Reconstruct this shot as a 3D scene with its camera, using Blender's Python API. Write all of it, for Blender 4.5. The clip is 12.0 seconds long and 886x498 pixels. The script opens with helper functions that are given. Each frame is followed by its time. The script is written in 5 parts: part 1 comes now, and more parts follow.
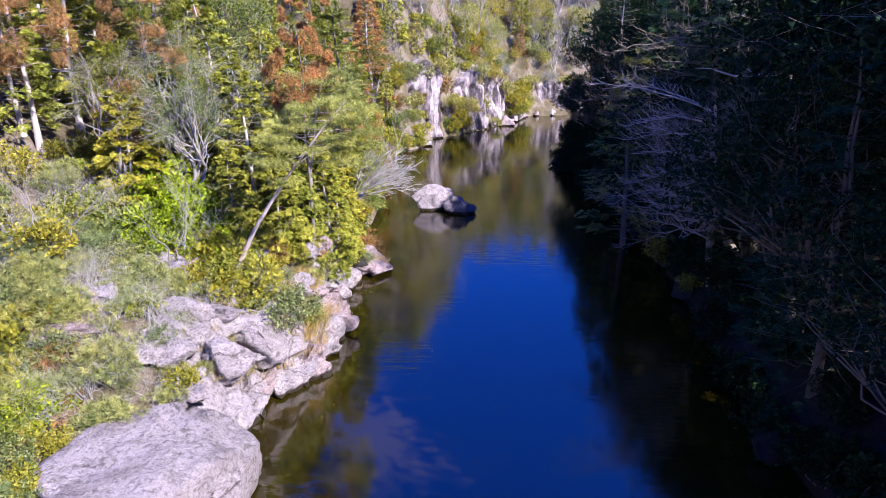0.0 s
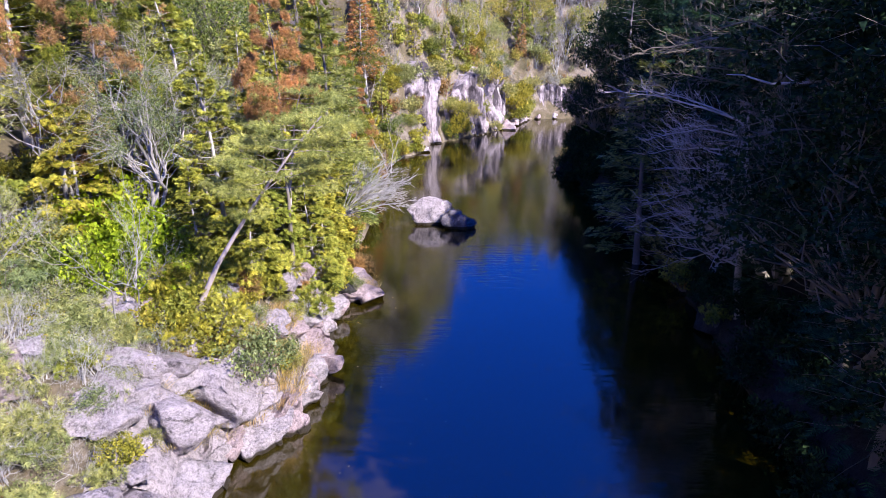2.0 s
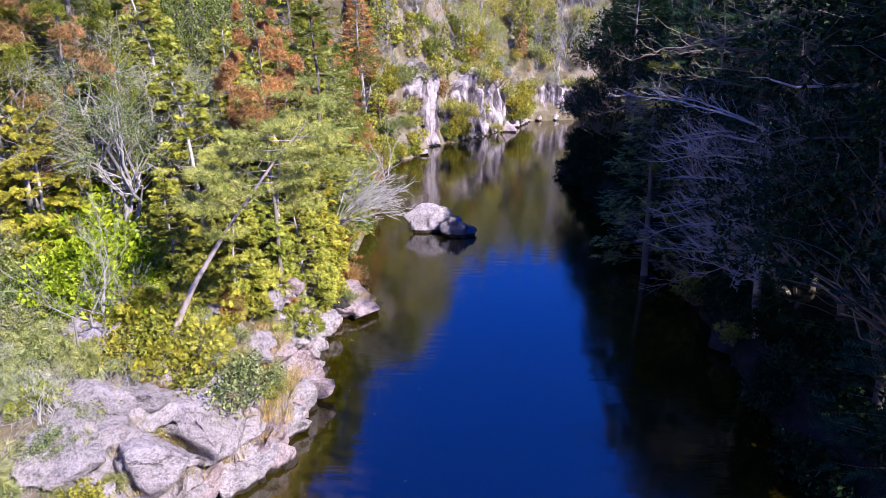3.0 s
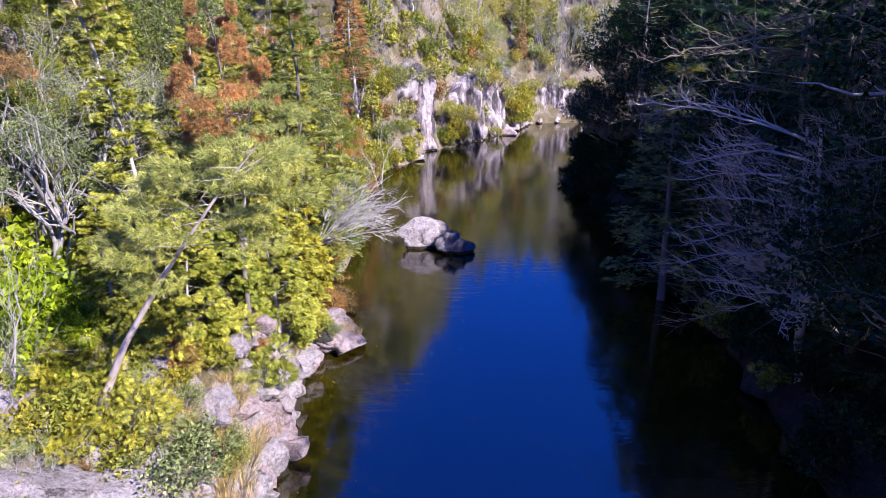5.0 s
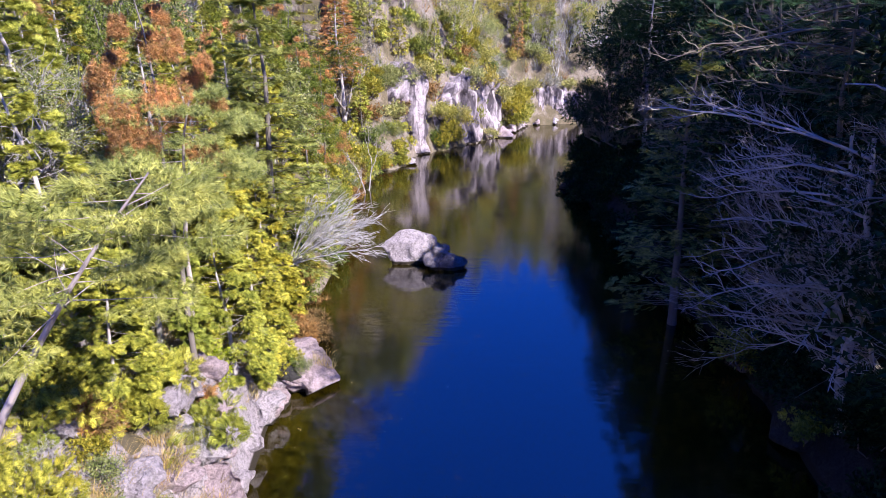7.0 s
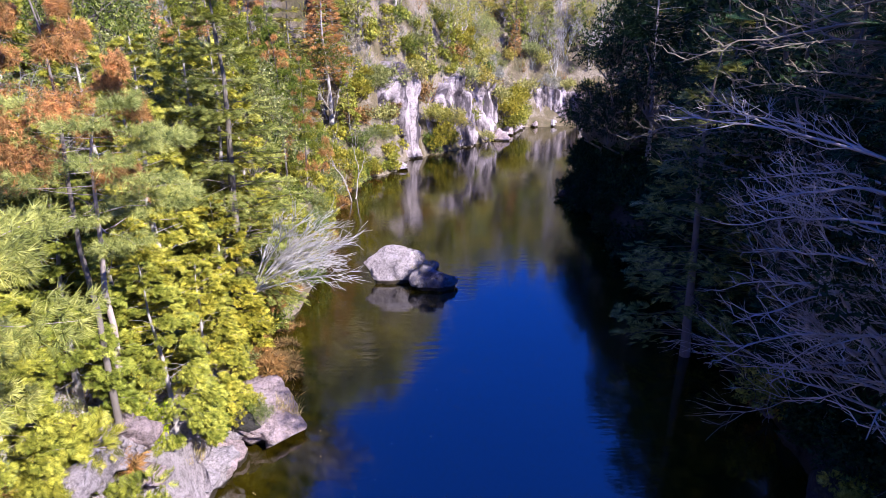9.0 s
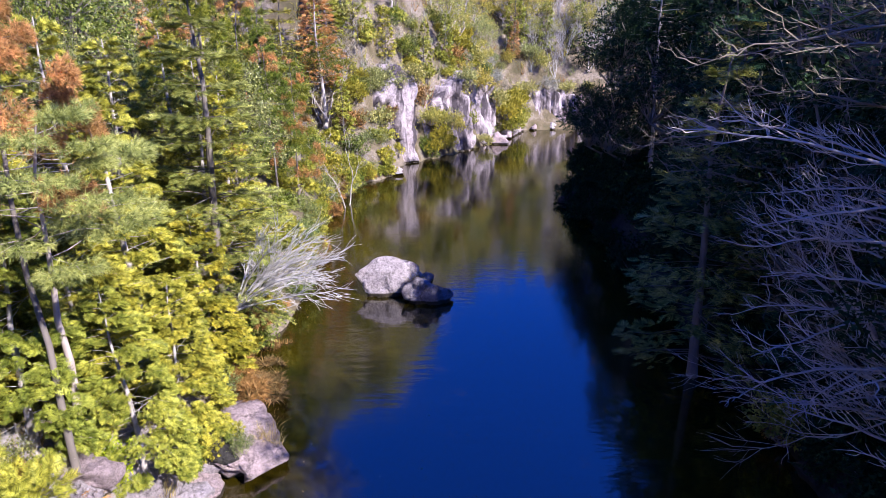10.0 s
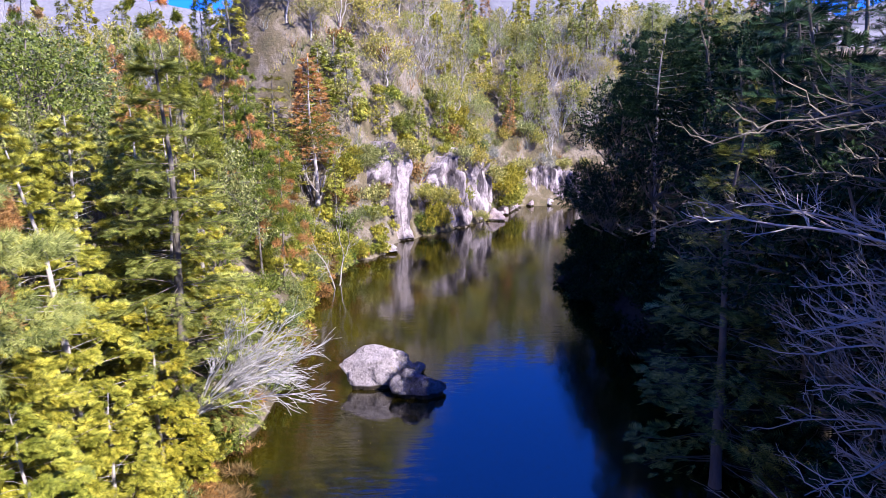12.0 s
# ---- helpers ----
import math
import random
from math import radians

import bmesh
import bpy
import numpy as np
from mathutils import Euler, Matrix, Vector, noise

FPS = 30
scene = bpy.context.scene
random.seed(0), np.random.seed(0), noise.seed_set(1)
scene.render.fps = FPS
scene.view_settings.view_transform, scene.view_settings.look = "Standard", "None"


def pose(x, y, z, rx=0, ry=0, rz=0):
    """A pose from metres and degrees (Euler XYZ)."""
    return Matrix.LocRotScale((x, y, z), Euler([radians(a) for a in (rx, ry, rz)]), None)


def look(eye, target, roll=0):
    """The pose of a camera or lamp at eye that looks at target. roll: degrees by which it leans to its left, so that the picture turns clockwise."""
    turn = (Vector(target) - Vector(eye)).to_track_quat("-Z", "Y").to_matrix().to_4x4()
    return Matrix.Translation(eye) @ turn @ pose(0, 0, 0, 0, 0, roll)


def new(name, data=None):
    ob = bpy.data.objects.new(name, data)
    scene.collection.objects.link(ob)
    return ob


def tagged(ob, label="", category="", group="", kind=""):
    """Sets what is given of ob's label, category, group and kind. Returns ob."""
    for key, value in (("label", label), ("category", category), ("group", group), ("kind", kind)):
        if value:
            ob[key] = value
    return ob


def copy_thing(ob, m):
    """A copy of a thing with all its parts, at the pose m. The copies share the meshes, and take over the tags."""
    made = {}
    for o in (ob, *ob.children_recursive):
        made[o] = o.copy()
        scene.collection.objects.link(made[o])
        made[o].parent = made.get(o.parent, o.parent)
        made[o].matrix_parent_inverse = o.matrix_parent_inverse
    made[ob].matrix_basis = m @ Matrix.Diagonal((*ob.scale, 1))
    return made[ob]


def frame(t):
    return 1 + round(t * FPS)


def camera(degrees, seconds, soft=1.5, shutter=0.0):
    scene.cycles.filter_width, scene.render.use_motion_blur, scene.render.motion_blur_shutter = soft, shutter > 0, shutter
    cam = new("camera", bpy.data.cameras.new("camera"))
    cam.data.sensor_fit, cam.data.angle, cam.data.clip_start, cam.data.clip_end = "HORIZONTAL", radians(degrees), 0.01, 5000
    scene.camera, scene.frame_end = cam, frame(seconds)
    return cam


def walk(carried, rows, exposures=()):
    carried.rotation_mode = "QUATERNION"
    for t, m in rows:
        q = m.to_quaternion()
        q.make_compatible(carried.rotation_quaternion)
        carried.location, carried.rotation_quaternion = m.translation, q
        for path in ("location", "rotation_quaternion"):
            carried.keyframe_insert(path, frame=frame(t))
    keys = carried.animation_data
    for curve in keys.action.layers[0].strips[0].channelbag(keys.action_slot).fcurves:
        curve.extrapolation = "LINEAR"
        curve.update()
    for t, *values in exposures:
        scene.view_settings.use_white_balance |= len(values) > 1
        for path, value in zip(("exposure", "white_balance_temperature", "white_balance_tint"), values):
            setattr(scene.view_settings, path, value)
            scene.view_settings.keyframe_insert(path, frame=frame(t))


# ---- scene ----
cam = camera(70.3, 12.0, soft=0.7)
METRES, EYE, TILT, LEAN, TURN = 20.0, 13.2, -19.0, 0.0, 0.0
ROWS = [
    (0.0, 0.0, 0.0, 0.0, -0.0, 0.0, -0.0),
    (0.5, 0.0025, 0.04, 0.0161, -0.01, 0.0, 0.01),
    (1.0, 0.0049, 0.0829, 0.0313, -0.01, 0.01, 0.04),
    (1.5, 0.0066, 0.1274, 0.0467, -0.03, 0.02, 0.04),
    (2.0, 0.0077, 0.1719, 0.062, -0.04, 0.02, 0.05),
    (2.5, 0.0087, 0.2169, 0.077, -0.07, 0.02, 0.05),
    (3.0, 0.0097, 0.2625, 0.0914, -0.1, 0.03, 0.05),
    (5.0, 0.0183, 0.4389, 0.1484, -0.24, 0.04, 0.14),
    (5.5, 0.0239, 0.4809, 0.1608, -0.31, 0.04, 0.14),
    (6.0, 0.031, 0.5221, 0.1727, -0.36, 0.03, 0.17),
    (6.5, 0.0384, 0.5633, 0.1839, -0.39, 0.03, 0.19),
    (7.0, 0.0457, 0.6054, 0.1944, -0.44, 0.02, 0.2),
    (9.0, 0.0748, 0.7655, 0.2428, -0.59, -0.01, 0.26),
    (9.5, 0.0811, 0.8016, 0.2562, -0.62, -0.01, 0.28),
    (10.0, 0.0868, 0.8355, 0.2689, -0.67, 0.11, 0.29),
    (10.5, 0.092, 0.8678, 0.28, -0.71, 0.84, 0.3),
    (11.0, 0.0966, 0.8965, 0.2897, -0.75, 2.18, 0.29),
    (11.5, 0.1005, 0.9221, 0.2976, -0.77, 4.15, 0.32),
    (12.0, 0.1041, 0.9446, 0.3034, -0.8, 6.74, 0.36),
]
walk(cam, [(t, pose(0, 0, EYE, TILT, LEAN, TURN) @ pose(METRES * x, METRES * y, METRES * z, 90 + pitch, roll, yaw)) for t, x, y, z, yaw, pitch, roll in ROWS])

# ---- world and sun ----
SUN_AZ, SUN_EL = 127.0, 39.0      # degrees: from the path's heading to the right; above the horizon
sun_way = Vector((math.sin(radians(SUN_AZ)) * math.cos(radians(SUN_EL)), math.cos(radians(SUN_AZ)) * math.cos(radians(SUN_EL)), math.sin(radians(SUN_EL))))
world = bpy.data.worlds.new("sky")
scene.world = world
world.use_nodes = True
wn = world.node_tree
sky = wn.nodes.new("ShaderNodeTexSky")
sky.sky_type, sky.sun_disc = "NISHITA", False
sky.sun_elevation, sky.sun_rotation = radians(SUN_EL), radians(SUN_AZ)
sky.altitude, sky.air_density, sky.dust_density, sky.ozone_density = 1500, 1.0, 0.1, 9.0
deep = wn.nodes.new("ShaderNodeMix")          # a clear winter sky, deep blue
deep.data_type, deep.blend_type = "RGBA", "MULTIPLY"
deep.inputs[0].default_value, deep.inputs[7].default_value = 1.0, (0.2, 1.0, 3.3, 1)
wn.links.new(sky.outputs[0], deep.inputs[6])
wn.links.new(deep.outputs[2], wn.nodes["Background"].inputs[0])
wn.nodes["Background"].inputs[1].default_value = 0.05
sun = new("sun", bpy.data.lights.new("sun", "SUN"))
sun.data.energy, sun.data.angle, sun.data.color = 5.0, radians(0.6), (1.0, 0.93, 0.93)
sun.matrix_basis = look(sun_way * 200, (0, 0, 0))
scene.view_settings.exposure = 1.48


# ---- materials ----
def material(name):
    m = bpy.data.materials.new(name)
    m.use_nodes = True
    return m, m.node_tree, m.node_tree.nodes["Principled BSDF"]


def node(nt, kind, **values):
    n = nt.nodes.new(kind)
    for key, value in values.items():
        n.inputs[key].default_value = value
    return n


def ramp(nt, fac, stops):
    n = nt.nodes.new("ShaderNodeValToRGB")
    while len(n.color_ramp.elements) < len(stops):
        n.color_ramp.elements.new(0.5)
    for e, (p, c) in zip(n.color_ramp.elements, stops):
        e.position, e.color = p, (*c, 1)
    nt.links.new(fac, n.inputs[0])
    return n.outputs[0]


def mixed(nt, fac, a, b, how="MIX"):
    n = nt.nodes.new("ShaderNodeMix")
    n.data_type, n.blend_type = "RGBA", how
    for socket, value in ((n.inputs[0], fac), (n.inputs[6], a), (n.inputs[7], b)):
        if isinstance(value, (int, float)):
            socket.default_value = value
        elif isinstance(value, tuple):
            socket.default_value = (*value, 1)
        else:
            nt.links.new(value, socket)
    return n.outputs[2]


def noise_of(nt, scale, detail=4.0, rough=0.6, coords="Object", stretch=None):
    tc = nt.nodes.new("ShaderNodeTexCoord")
    n = node(nt, "ShaderNodeTexNoise", Scale=scale, Detail=detail, Roughness=rough)
    out = tc.outputs[coords]
    if stretch:
        mp = nt.nodes.new("ShaderNodeMapping")
        mp.inputs["Scale"].default_value = stretch
        nt.links.new(out, mp.inputs[0])
        out = mp.outputs[0]
    nt.links.new(out, n.inputs["Vector"])
    return n.outputs["Fac"]


def bump(nt, bsdf, height, strength, distance):
    b = node(nt, "ShaderNodeBump", Strength=strength, Distance=distance)
    nt.links.new(height, b.inputs["Height"])
    nt.links.new(b.outputs[0], bsdf.inputs["Normal"])


def leaf_material(name, dark, mid, light, translucent=0.3, rough=0.5, tree_shift=0.25, gloss=0.15):
    """Foliage: each spray has its own tone, and each plant leans a little to one hue."""
    m, nt, bsdf = material(name)
    geo = nt.nodes.new("ShaderNodeNewGeometry")
    info = nt.nodes.new("ShaderNodeObjectInfo")
    base = ramp(nt, geo.outputs["Random Per Island"], [(0.0, tuple(0.7 * a + 0.3 * b for a, b in zip(dark, mid))), (0.5, mid), (1.0, tuple(0.4 * a + 0.6 * b for a, b in zip(mid, light)))])
    patch = ramp(nt, noise_of(nt, 1.1, 2.0), [(0.35, (0.62, 0.66, 0.6)), (0.65, (1.15, 1.1, 1.05))])
    base = mixed(nt, 1.0, base, patch, "MULTIPLY")
    bunch = ramp(nt, noise_of(nt, 4.5, 1.0), [(0.32, (0.45, 0.5, 0.45)), (0.5, (1, 1, 1)), (0.68, (1.35, 1.3, 1.2))])
    base = mixed(nt, 1.0, base, bunch, "MULTIPLY")
    hue = ramp(nt, info.outputs["Random"], [(0.0, (1 - tree_shift, 1 - tree_shift * 0.5, 1.0)), (0.5, (1, 1, 1)), (1.0, (1.0, 1 - tree_shift * 0.25, 0.8))])
    base = mixed(nt, 1.0, base, hue, "MULTIPLY")
    nt.links.new(base, bsdf.inputs["Base Color"])
    bsdf.inputs["Roughness"].default_value = rough
    bsdf.inputs["Specular IOR Level"].default_value = gloss
    tr = nt.nodes.new("ShaderNodeBsdfTranslucent")
    nt.links.new(base, tr.inputs["Color"])
    mix = nt.nodes.new("ShaderNodeMixShader")
    mix.inputs[0].default_value = translucent
    nt.links.new(bsdf.outputs[0], mix.inputs[1])
    nt.links.new(tr.outputs[0], mix.inputs[2])
    nt.links.new(mix.outputs[0], nt.nodes["Material Output"].inputs[0])
    return m


def bark_material(name, dark, light, scale=6.0):
    m, nt, bsdf = material(name)
    streak = noise_of(nt, scale, 5.0, 0.65, stretch=(1, 1, 0.22))
    stain = noise_of(nt, 0.9, 3.0)
    c = ramp(nt, streak, [(0.3, dark), (0.7, light)])
    c = mixed(nt, 0.5, c, ramp(nt, stain, [(0.35, tuple(v * 0.6 for v in light)), (0.65, light)]), "MIX")
    nt.links.new(c, bsdf.inputs["Base Color"])
    bsdf.inputs["Roughness"].default_value = 0.85
    bump(nt, bsdf, streak, 0.5, 0.03)
    return m


def rock_material(name, pale, mid, dark, streaks=0.0, lichen=(0.1, 0.1, 0.07), bottom=None):
    """Weathered stone: blotches, fine grain, cracks; streaks run down steep faces; a wet band at the water's edge."""
    m, nt, bsdf = material(name)
    big = noise_of(nt, 0.55, 6.0, 0.62)
    fine = noise_of(nt, 6.5, 9.0, 0.74)
    c = ramp(nt, big, [(0.34, mid), (0.5, pale), (0.72, mid)])
    c = mixed(nt, ramp(nt, fine, [(0.34, (0.7, 0.7, 0.7)), (0.52, (0, 0, 0))]), c, dark)
    patch = noise_of(nt, 1.9, 8.0, 0.7)
    c = mixed(nt, ramp(nt, patch, [(0.56, (0, 0, 0)), (0.66, (0.45, 0.45, 0.45))]), c, lichen)
    speck = noise_of(nt, 17.0, 4.0, 0.8)
    c = mixed(nt, 1.0, c, ramp(nt, speck, [(0.36, (0.68, 0.68, 0.68)), (0.5, (1, 1, 1)), (0.64, (1.18, 1.16, 1.18))]), "MULTIPLY")
    tc = nt.nodes.new("ShaderNodeTexCoord")
    warp = node(nt, "ShaderNodeTexNoise", Scale=1.3, Detail=6.0, Roughness=0.75)
    nt.links.new(tc.outputs["Object"], warp.inputs["Vector"])
    cell = node(nt, "ShaderNodeTexVoronoi", Scale=0.85)
    cell.feature = "DISTANCE_TO_EDGE"
    bentc = mixed(nt, 0.8, tc.outputs["Object"], warp.outputs["Color"], "ADD")
    nt.links.new(bentc, cell.inputs["Vector"])
    crack = ramp(nt, cell.outputs["Distance"], [(0.0, (0.6, 0.6, 0.6)), (0.006, (0.4, 0.4, 0.4)), (0.02, (0, 0, 0))])
    crack = mixed(nt, 1.0, crack, ramp(nt, noise_of(nt, 0.8, 3.0), [(0.48, (0, 0, 0)), (0.6, (1, 1, 1))]), "MULTIPLY")
    c = mixed(nt, crack, c, tuple(v * 0.5 for v in dark))
    if streaks:
        run = noise_of(nt, 0.75, 6.0, 0.6, stretch=(1.0, 1.0, 0.24))
        c = mixed(nt, ramp(nt, run, [(0.45, (0, 0, 0)), (0.58, (streaks, streaks, streaks))]), c, dark)
    geo = nt.nodes.new("ShaderNodeNewGeometry")
    sep = nt.nodes.new("ShaderNodeSeparateXYZ")
    nt.links.new(geo.outputs["Position"], sep.inputs[0])
    wet = ramp(nt, sep.outputs["Z"], [(0.0, (1, 1, 1)), (0.16, (1, 1, 1)), (0.24, (0, 0, 0))])
    c = mixed(nt, wet, c, (0.035, 0.028, 0.02))
    nt.links.new(c, bsdf.inputs["Base Color"])
    bsdf.inputs["Roughness"].default_value = 0.9
    bsdf.inputs["Specular IOR Level"].default_value = 0.15
    lumps = noise_of(nt, 1.6, 9.0, 0.68)
    relief = mixed(nt, crack, mixed(nt, 0.5, lumps, fine), (0.0, 0.0, 0.0))
    bump(nt, bsdf, mixed(nt, 0.15, relief, speck), 1.0, 0.36)
    return m


LEAF = {
    "hinoki": leaf_material("yellow_green_scale_leaves", (0.05, 0.065, 0.01), (0.34, 0.33, 0.045), (0.61, 0.57, 0.13), 0.14),
    "fir": leaf_material("fir_needles", (0.05, 0.07, 0.02), (0.28, 0.285, 0.06), (0.6, 0.56, 0.19), 0.25),
    "pine": leaf_material("pine_needles", (0.16, 0.18, 0.045), (0.4, 0.425, 0.13), (0.62, 0.62, 0.26), 0.25, tree_shift=0.06),
    "young_pine": leaf_material("pale_young_pine_needles", (0.18, 0.2, 0.07), (0.38, 0.41, 0.16), (0.6, 0.61, 0.3), 0.3),
    "sugi": leaf_material("green_cedar_sprays", (0.05, 0.08, 0.012), (0.17, 0.2, 0.025), (0.4, 0.39, 0.07), 0.25),
    "rust": leaf_material("rust_brown_cedar_sprays", (0.3, 0.15, 0.06), (0.53, 0.275, 0.115), (0.72, 0.44, 0.21), 0.35),
    "oak": leaf_material("evergreen_oak_leaves", (0.05, 0.085, 0.015), (0.15, 0.19, 0.035), (0.36, 0.38, 0.12), 0.2, 0.3),
    "grey": leaf_material("grey_green_leaves", (0.09, 0.11, 0.04), (0.22, 0.24, 0.085), (0.44, 0.45, 0.22), 0.2, 0.35),
    "bright": leaf_material("bright_green_leaves", (0.18, 0.25, 0.015), (0.37, 0.465, 0.025), (0.57, 0.63, 0.07), 0.42),
    "gold": leaf_material("gold_green_leaves", (0.17, 0.16, 0.03), (0.37, 0.34, 0.05), (0.56, 0.5, 0.12), 0.35),
    # two leaf colours lowered to hold the right bank's shade
    "shade": leaf_material("shaded_evergreen_leaves", (0.006, 0.018, 0.009), (0.018, 0.042, 0.02), (0.055, 0.1, 0.045), 0.12, 0.6, gloss=0.06),
    "shade_fir": leaf_material("shaded_fir_needles", (0.015, 0.035, 0.018), (0.04, 0.085, 0.04), (0.1, 0.17, 0.075), 0.2, 0.6, gloss=0.06),
    "dry": leaf_material("dry_grass_blades", (0.28, 0.2, 0.09), (0.5, 0.38, 0.18), (0.68, 0.55, 0.3), 0.3),
    # far slope: frontal sun and haze are put into these lighter colours
    "slope_oak": leaf_material("lit_slope_leaves", (0.18, 0.19, 0.07), (0.4, 0.395, 0.145), (0.62, 0.6, 0.29), 0.35),
    "slope_grey": leaf_material("pale_slope_twigs", (0.25, 0.22, 0.19), (0.46, 0.42, 0.37), (0.66, 0.62, 0.57), 0.3),
    "slope_gold": leaf_material("lit_golden_slope_leaves", (0.28, 0.26, 0.06), (0.5, 0.45, 0.12), (0.7, 0.64, 0.25), 0.4),
    "brush": leaf_material("dry_brown_brush", (0.14, 0.07, 0.03), (0.3, 0.17, 0.07), (0.48, 0.3, 0.14), 0.25),
}
BARK = bark_material("grey_brown_bark", (0.06, 0.047, 0.04), (0.2, 0.17, 0.155))
BARK_PALE = bark_material("pale_bark", (0.2, 0.17, 0.16), (0.5, 0.45, 0.44))
BARK_PINE = bark_material("pine_bark", (0.26, 0.2, 0.19), (0.56, 0.47, 0.46))
BARK_BIRCH = bark_material("grey_birch_bark", (0.13, 0.115, 0.11), (0.36, 0.33, 0.325))
BARK_TWIG = bark_material("silver_twigs", (0.27, 0.25, 0.25), (0.48, 0.46, 0.45))
# bark lightened: sun on the overhanging twigs is put into its colour
BARK_LIT = bark_material("lit_grey_boughs", (0.26, 0.225, 0.195), (0.5, 0.445, 0.39))
BARK_SILVER = bark_material("silver_boughs", (0.42, 0.38, 0.42), (0.7, 0.65, 0.7))
# bark darkened to hold the shade of the right bank
BARK_SHADED = bark_material("shaded_boughs", (0.07, 0.06, 0.045), (0.2, 0.17, 0.13))
ROCK = rock_material("lavender_grey_stone", (0.41, 0.36, 0.39), (0.28, 0.24, 0.26), (0.07, 0.058, 0.066))
ROCK_PALE = rock_material("pale_stone", (0.44, 0.39, 0.42), (0.3, 0.262, 0.285), (0.09, 0.077, 0.083))
# lavender-grey stone taken darker, to hold the shade on the islet
ROCK_HALF_SHADE = rock_material("half_shaded_stone", (0.28, 0.245, 0.27), (0.19, 0.165, 0.18), (0.06, 0.05, 0.056))
ROCK_BROWN = rock_material("reddish_stone", (0.42, 0.33, 0.35), (0.28, 0.215, 0.225), (0.11, 0.085, 0.09))
# near-black stone: the right bank's shade is put into its colour
ROCK_DARK_SHADED = rock_material("dark_shaded_stone", (0.05, 0.047, 0.047), (0.03, 0.028, 0.028), (0.014, 0.013, 0.013))
ROCK_CLIFF = rock_material("streaked_cliff_stone", (0.5, 0.43, 0.47), (0.33, 0.275, 0.3), (0.055, 0.045, 0.055), streaks=0.95)


def ground_material():
    m, nt, bsdf = material("leaf_litter_and_stony_soil")
    a = noise_of(nt, 0.35, 6.0, 0.65)
    b = noise_of(nt, 4.0, 8.0, 0.75)
    c = ramp(nt, a, [(0.36, (0.07, 0.06, 0.025)), (0.48, (0.13, 0.1, 0.06)), (0.58, (0.23, 0.19, 0.16)), (0.68, (0.18, 0.14, 0.1)), (0.76, (0.07, 0.07, 0.02))])
    c = mixed(nt, ramp(nt, b, [(0.35, (0.8, 0.8, 0.8)), (0.6, (0, 0, 0))]), c, (0.06, 0.05, 0.03))
    nt.links.new(c, bsdf.inputs["Base Color"])
    bsdf.inputs["Roughness"].default_value = 0.95
    bump(nt, bsdf, b, 1.0, 0.15)
    return m


def water_material():
    m, nt, bsdf = material("olive_river_water")
    murk = noise_of(nt, 0.12, 3.0)
    nt.links.new(ramp(nt, murk, [(0.3, (0.015, 0.0112, 0.0007)), (0.7, (0.021, 0.0158, 0.001))]), bsdf.inputs["Base Color"])
    bsdf.inputs["Roughness"].default_value = 0.08
    bsdf.inputs["IOR"].default_value = 2.25
    rip = noise_of(nt, 1.6, 3.0, 0.5, stretch=(0.45, 2.0, 1.0))
    swell = noise_of(nt, 0.16, 2.0, 0.5)
    strength = ramp(nt, swell, [(0.42, (0.15, 0.15, 0.15)), (0.62, (1, 1, 1))])
    h = mixed(nt, 1.0, rip, strength, "MULTIPLY")
    bump(nt, bsdf, h, 0.10, 0.12)
    return m


# colour of the pale low sky, for the added ridge
def ridge_material():
    m, nt, bsdf = material("pale_low_sky")
    c = ramp(nt, noise_of(nt, 0.35, 8.0, 0.75), [(0.35, (0.1, 0.095, 0.11)), (0.5, (0.15, 0.145, 0.165)), (0.66, (0.21, 0.2, 0.22))])
    c = mixed(nt, 0.4, c, ramp(nt, noise_of(nt, 0.02, 3.0), [(0.4, (0.15, 0.15, 0.16)), (0.6, (0.21, 0.2, 0.22))]))
    nt.links.new(c, bsdf.inputs["Base Color"])
    bsdf.inputs["Roughness"].default_value = 1.0
    return m


GROUND, WATER, RIDGE = ground_material(), water_material(), ridge_material()


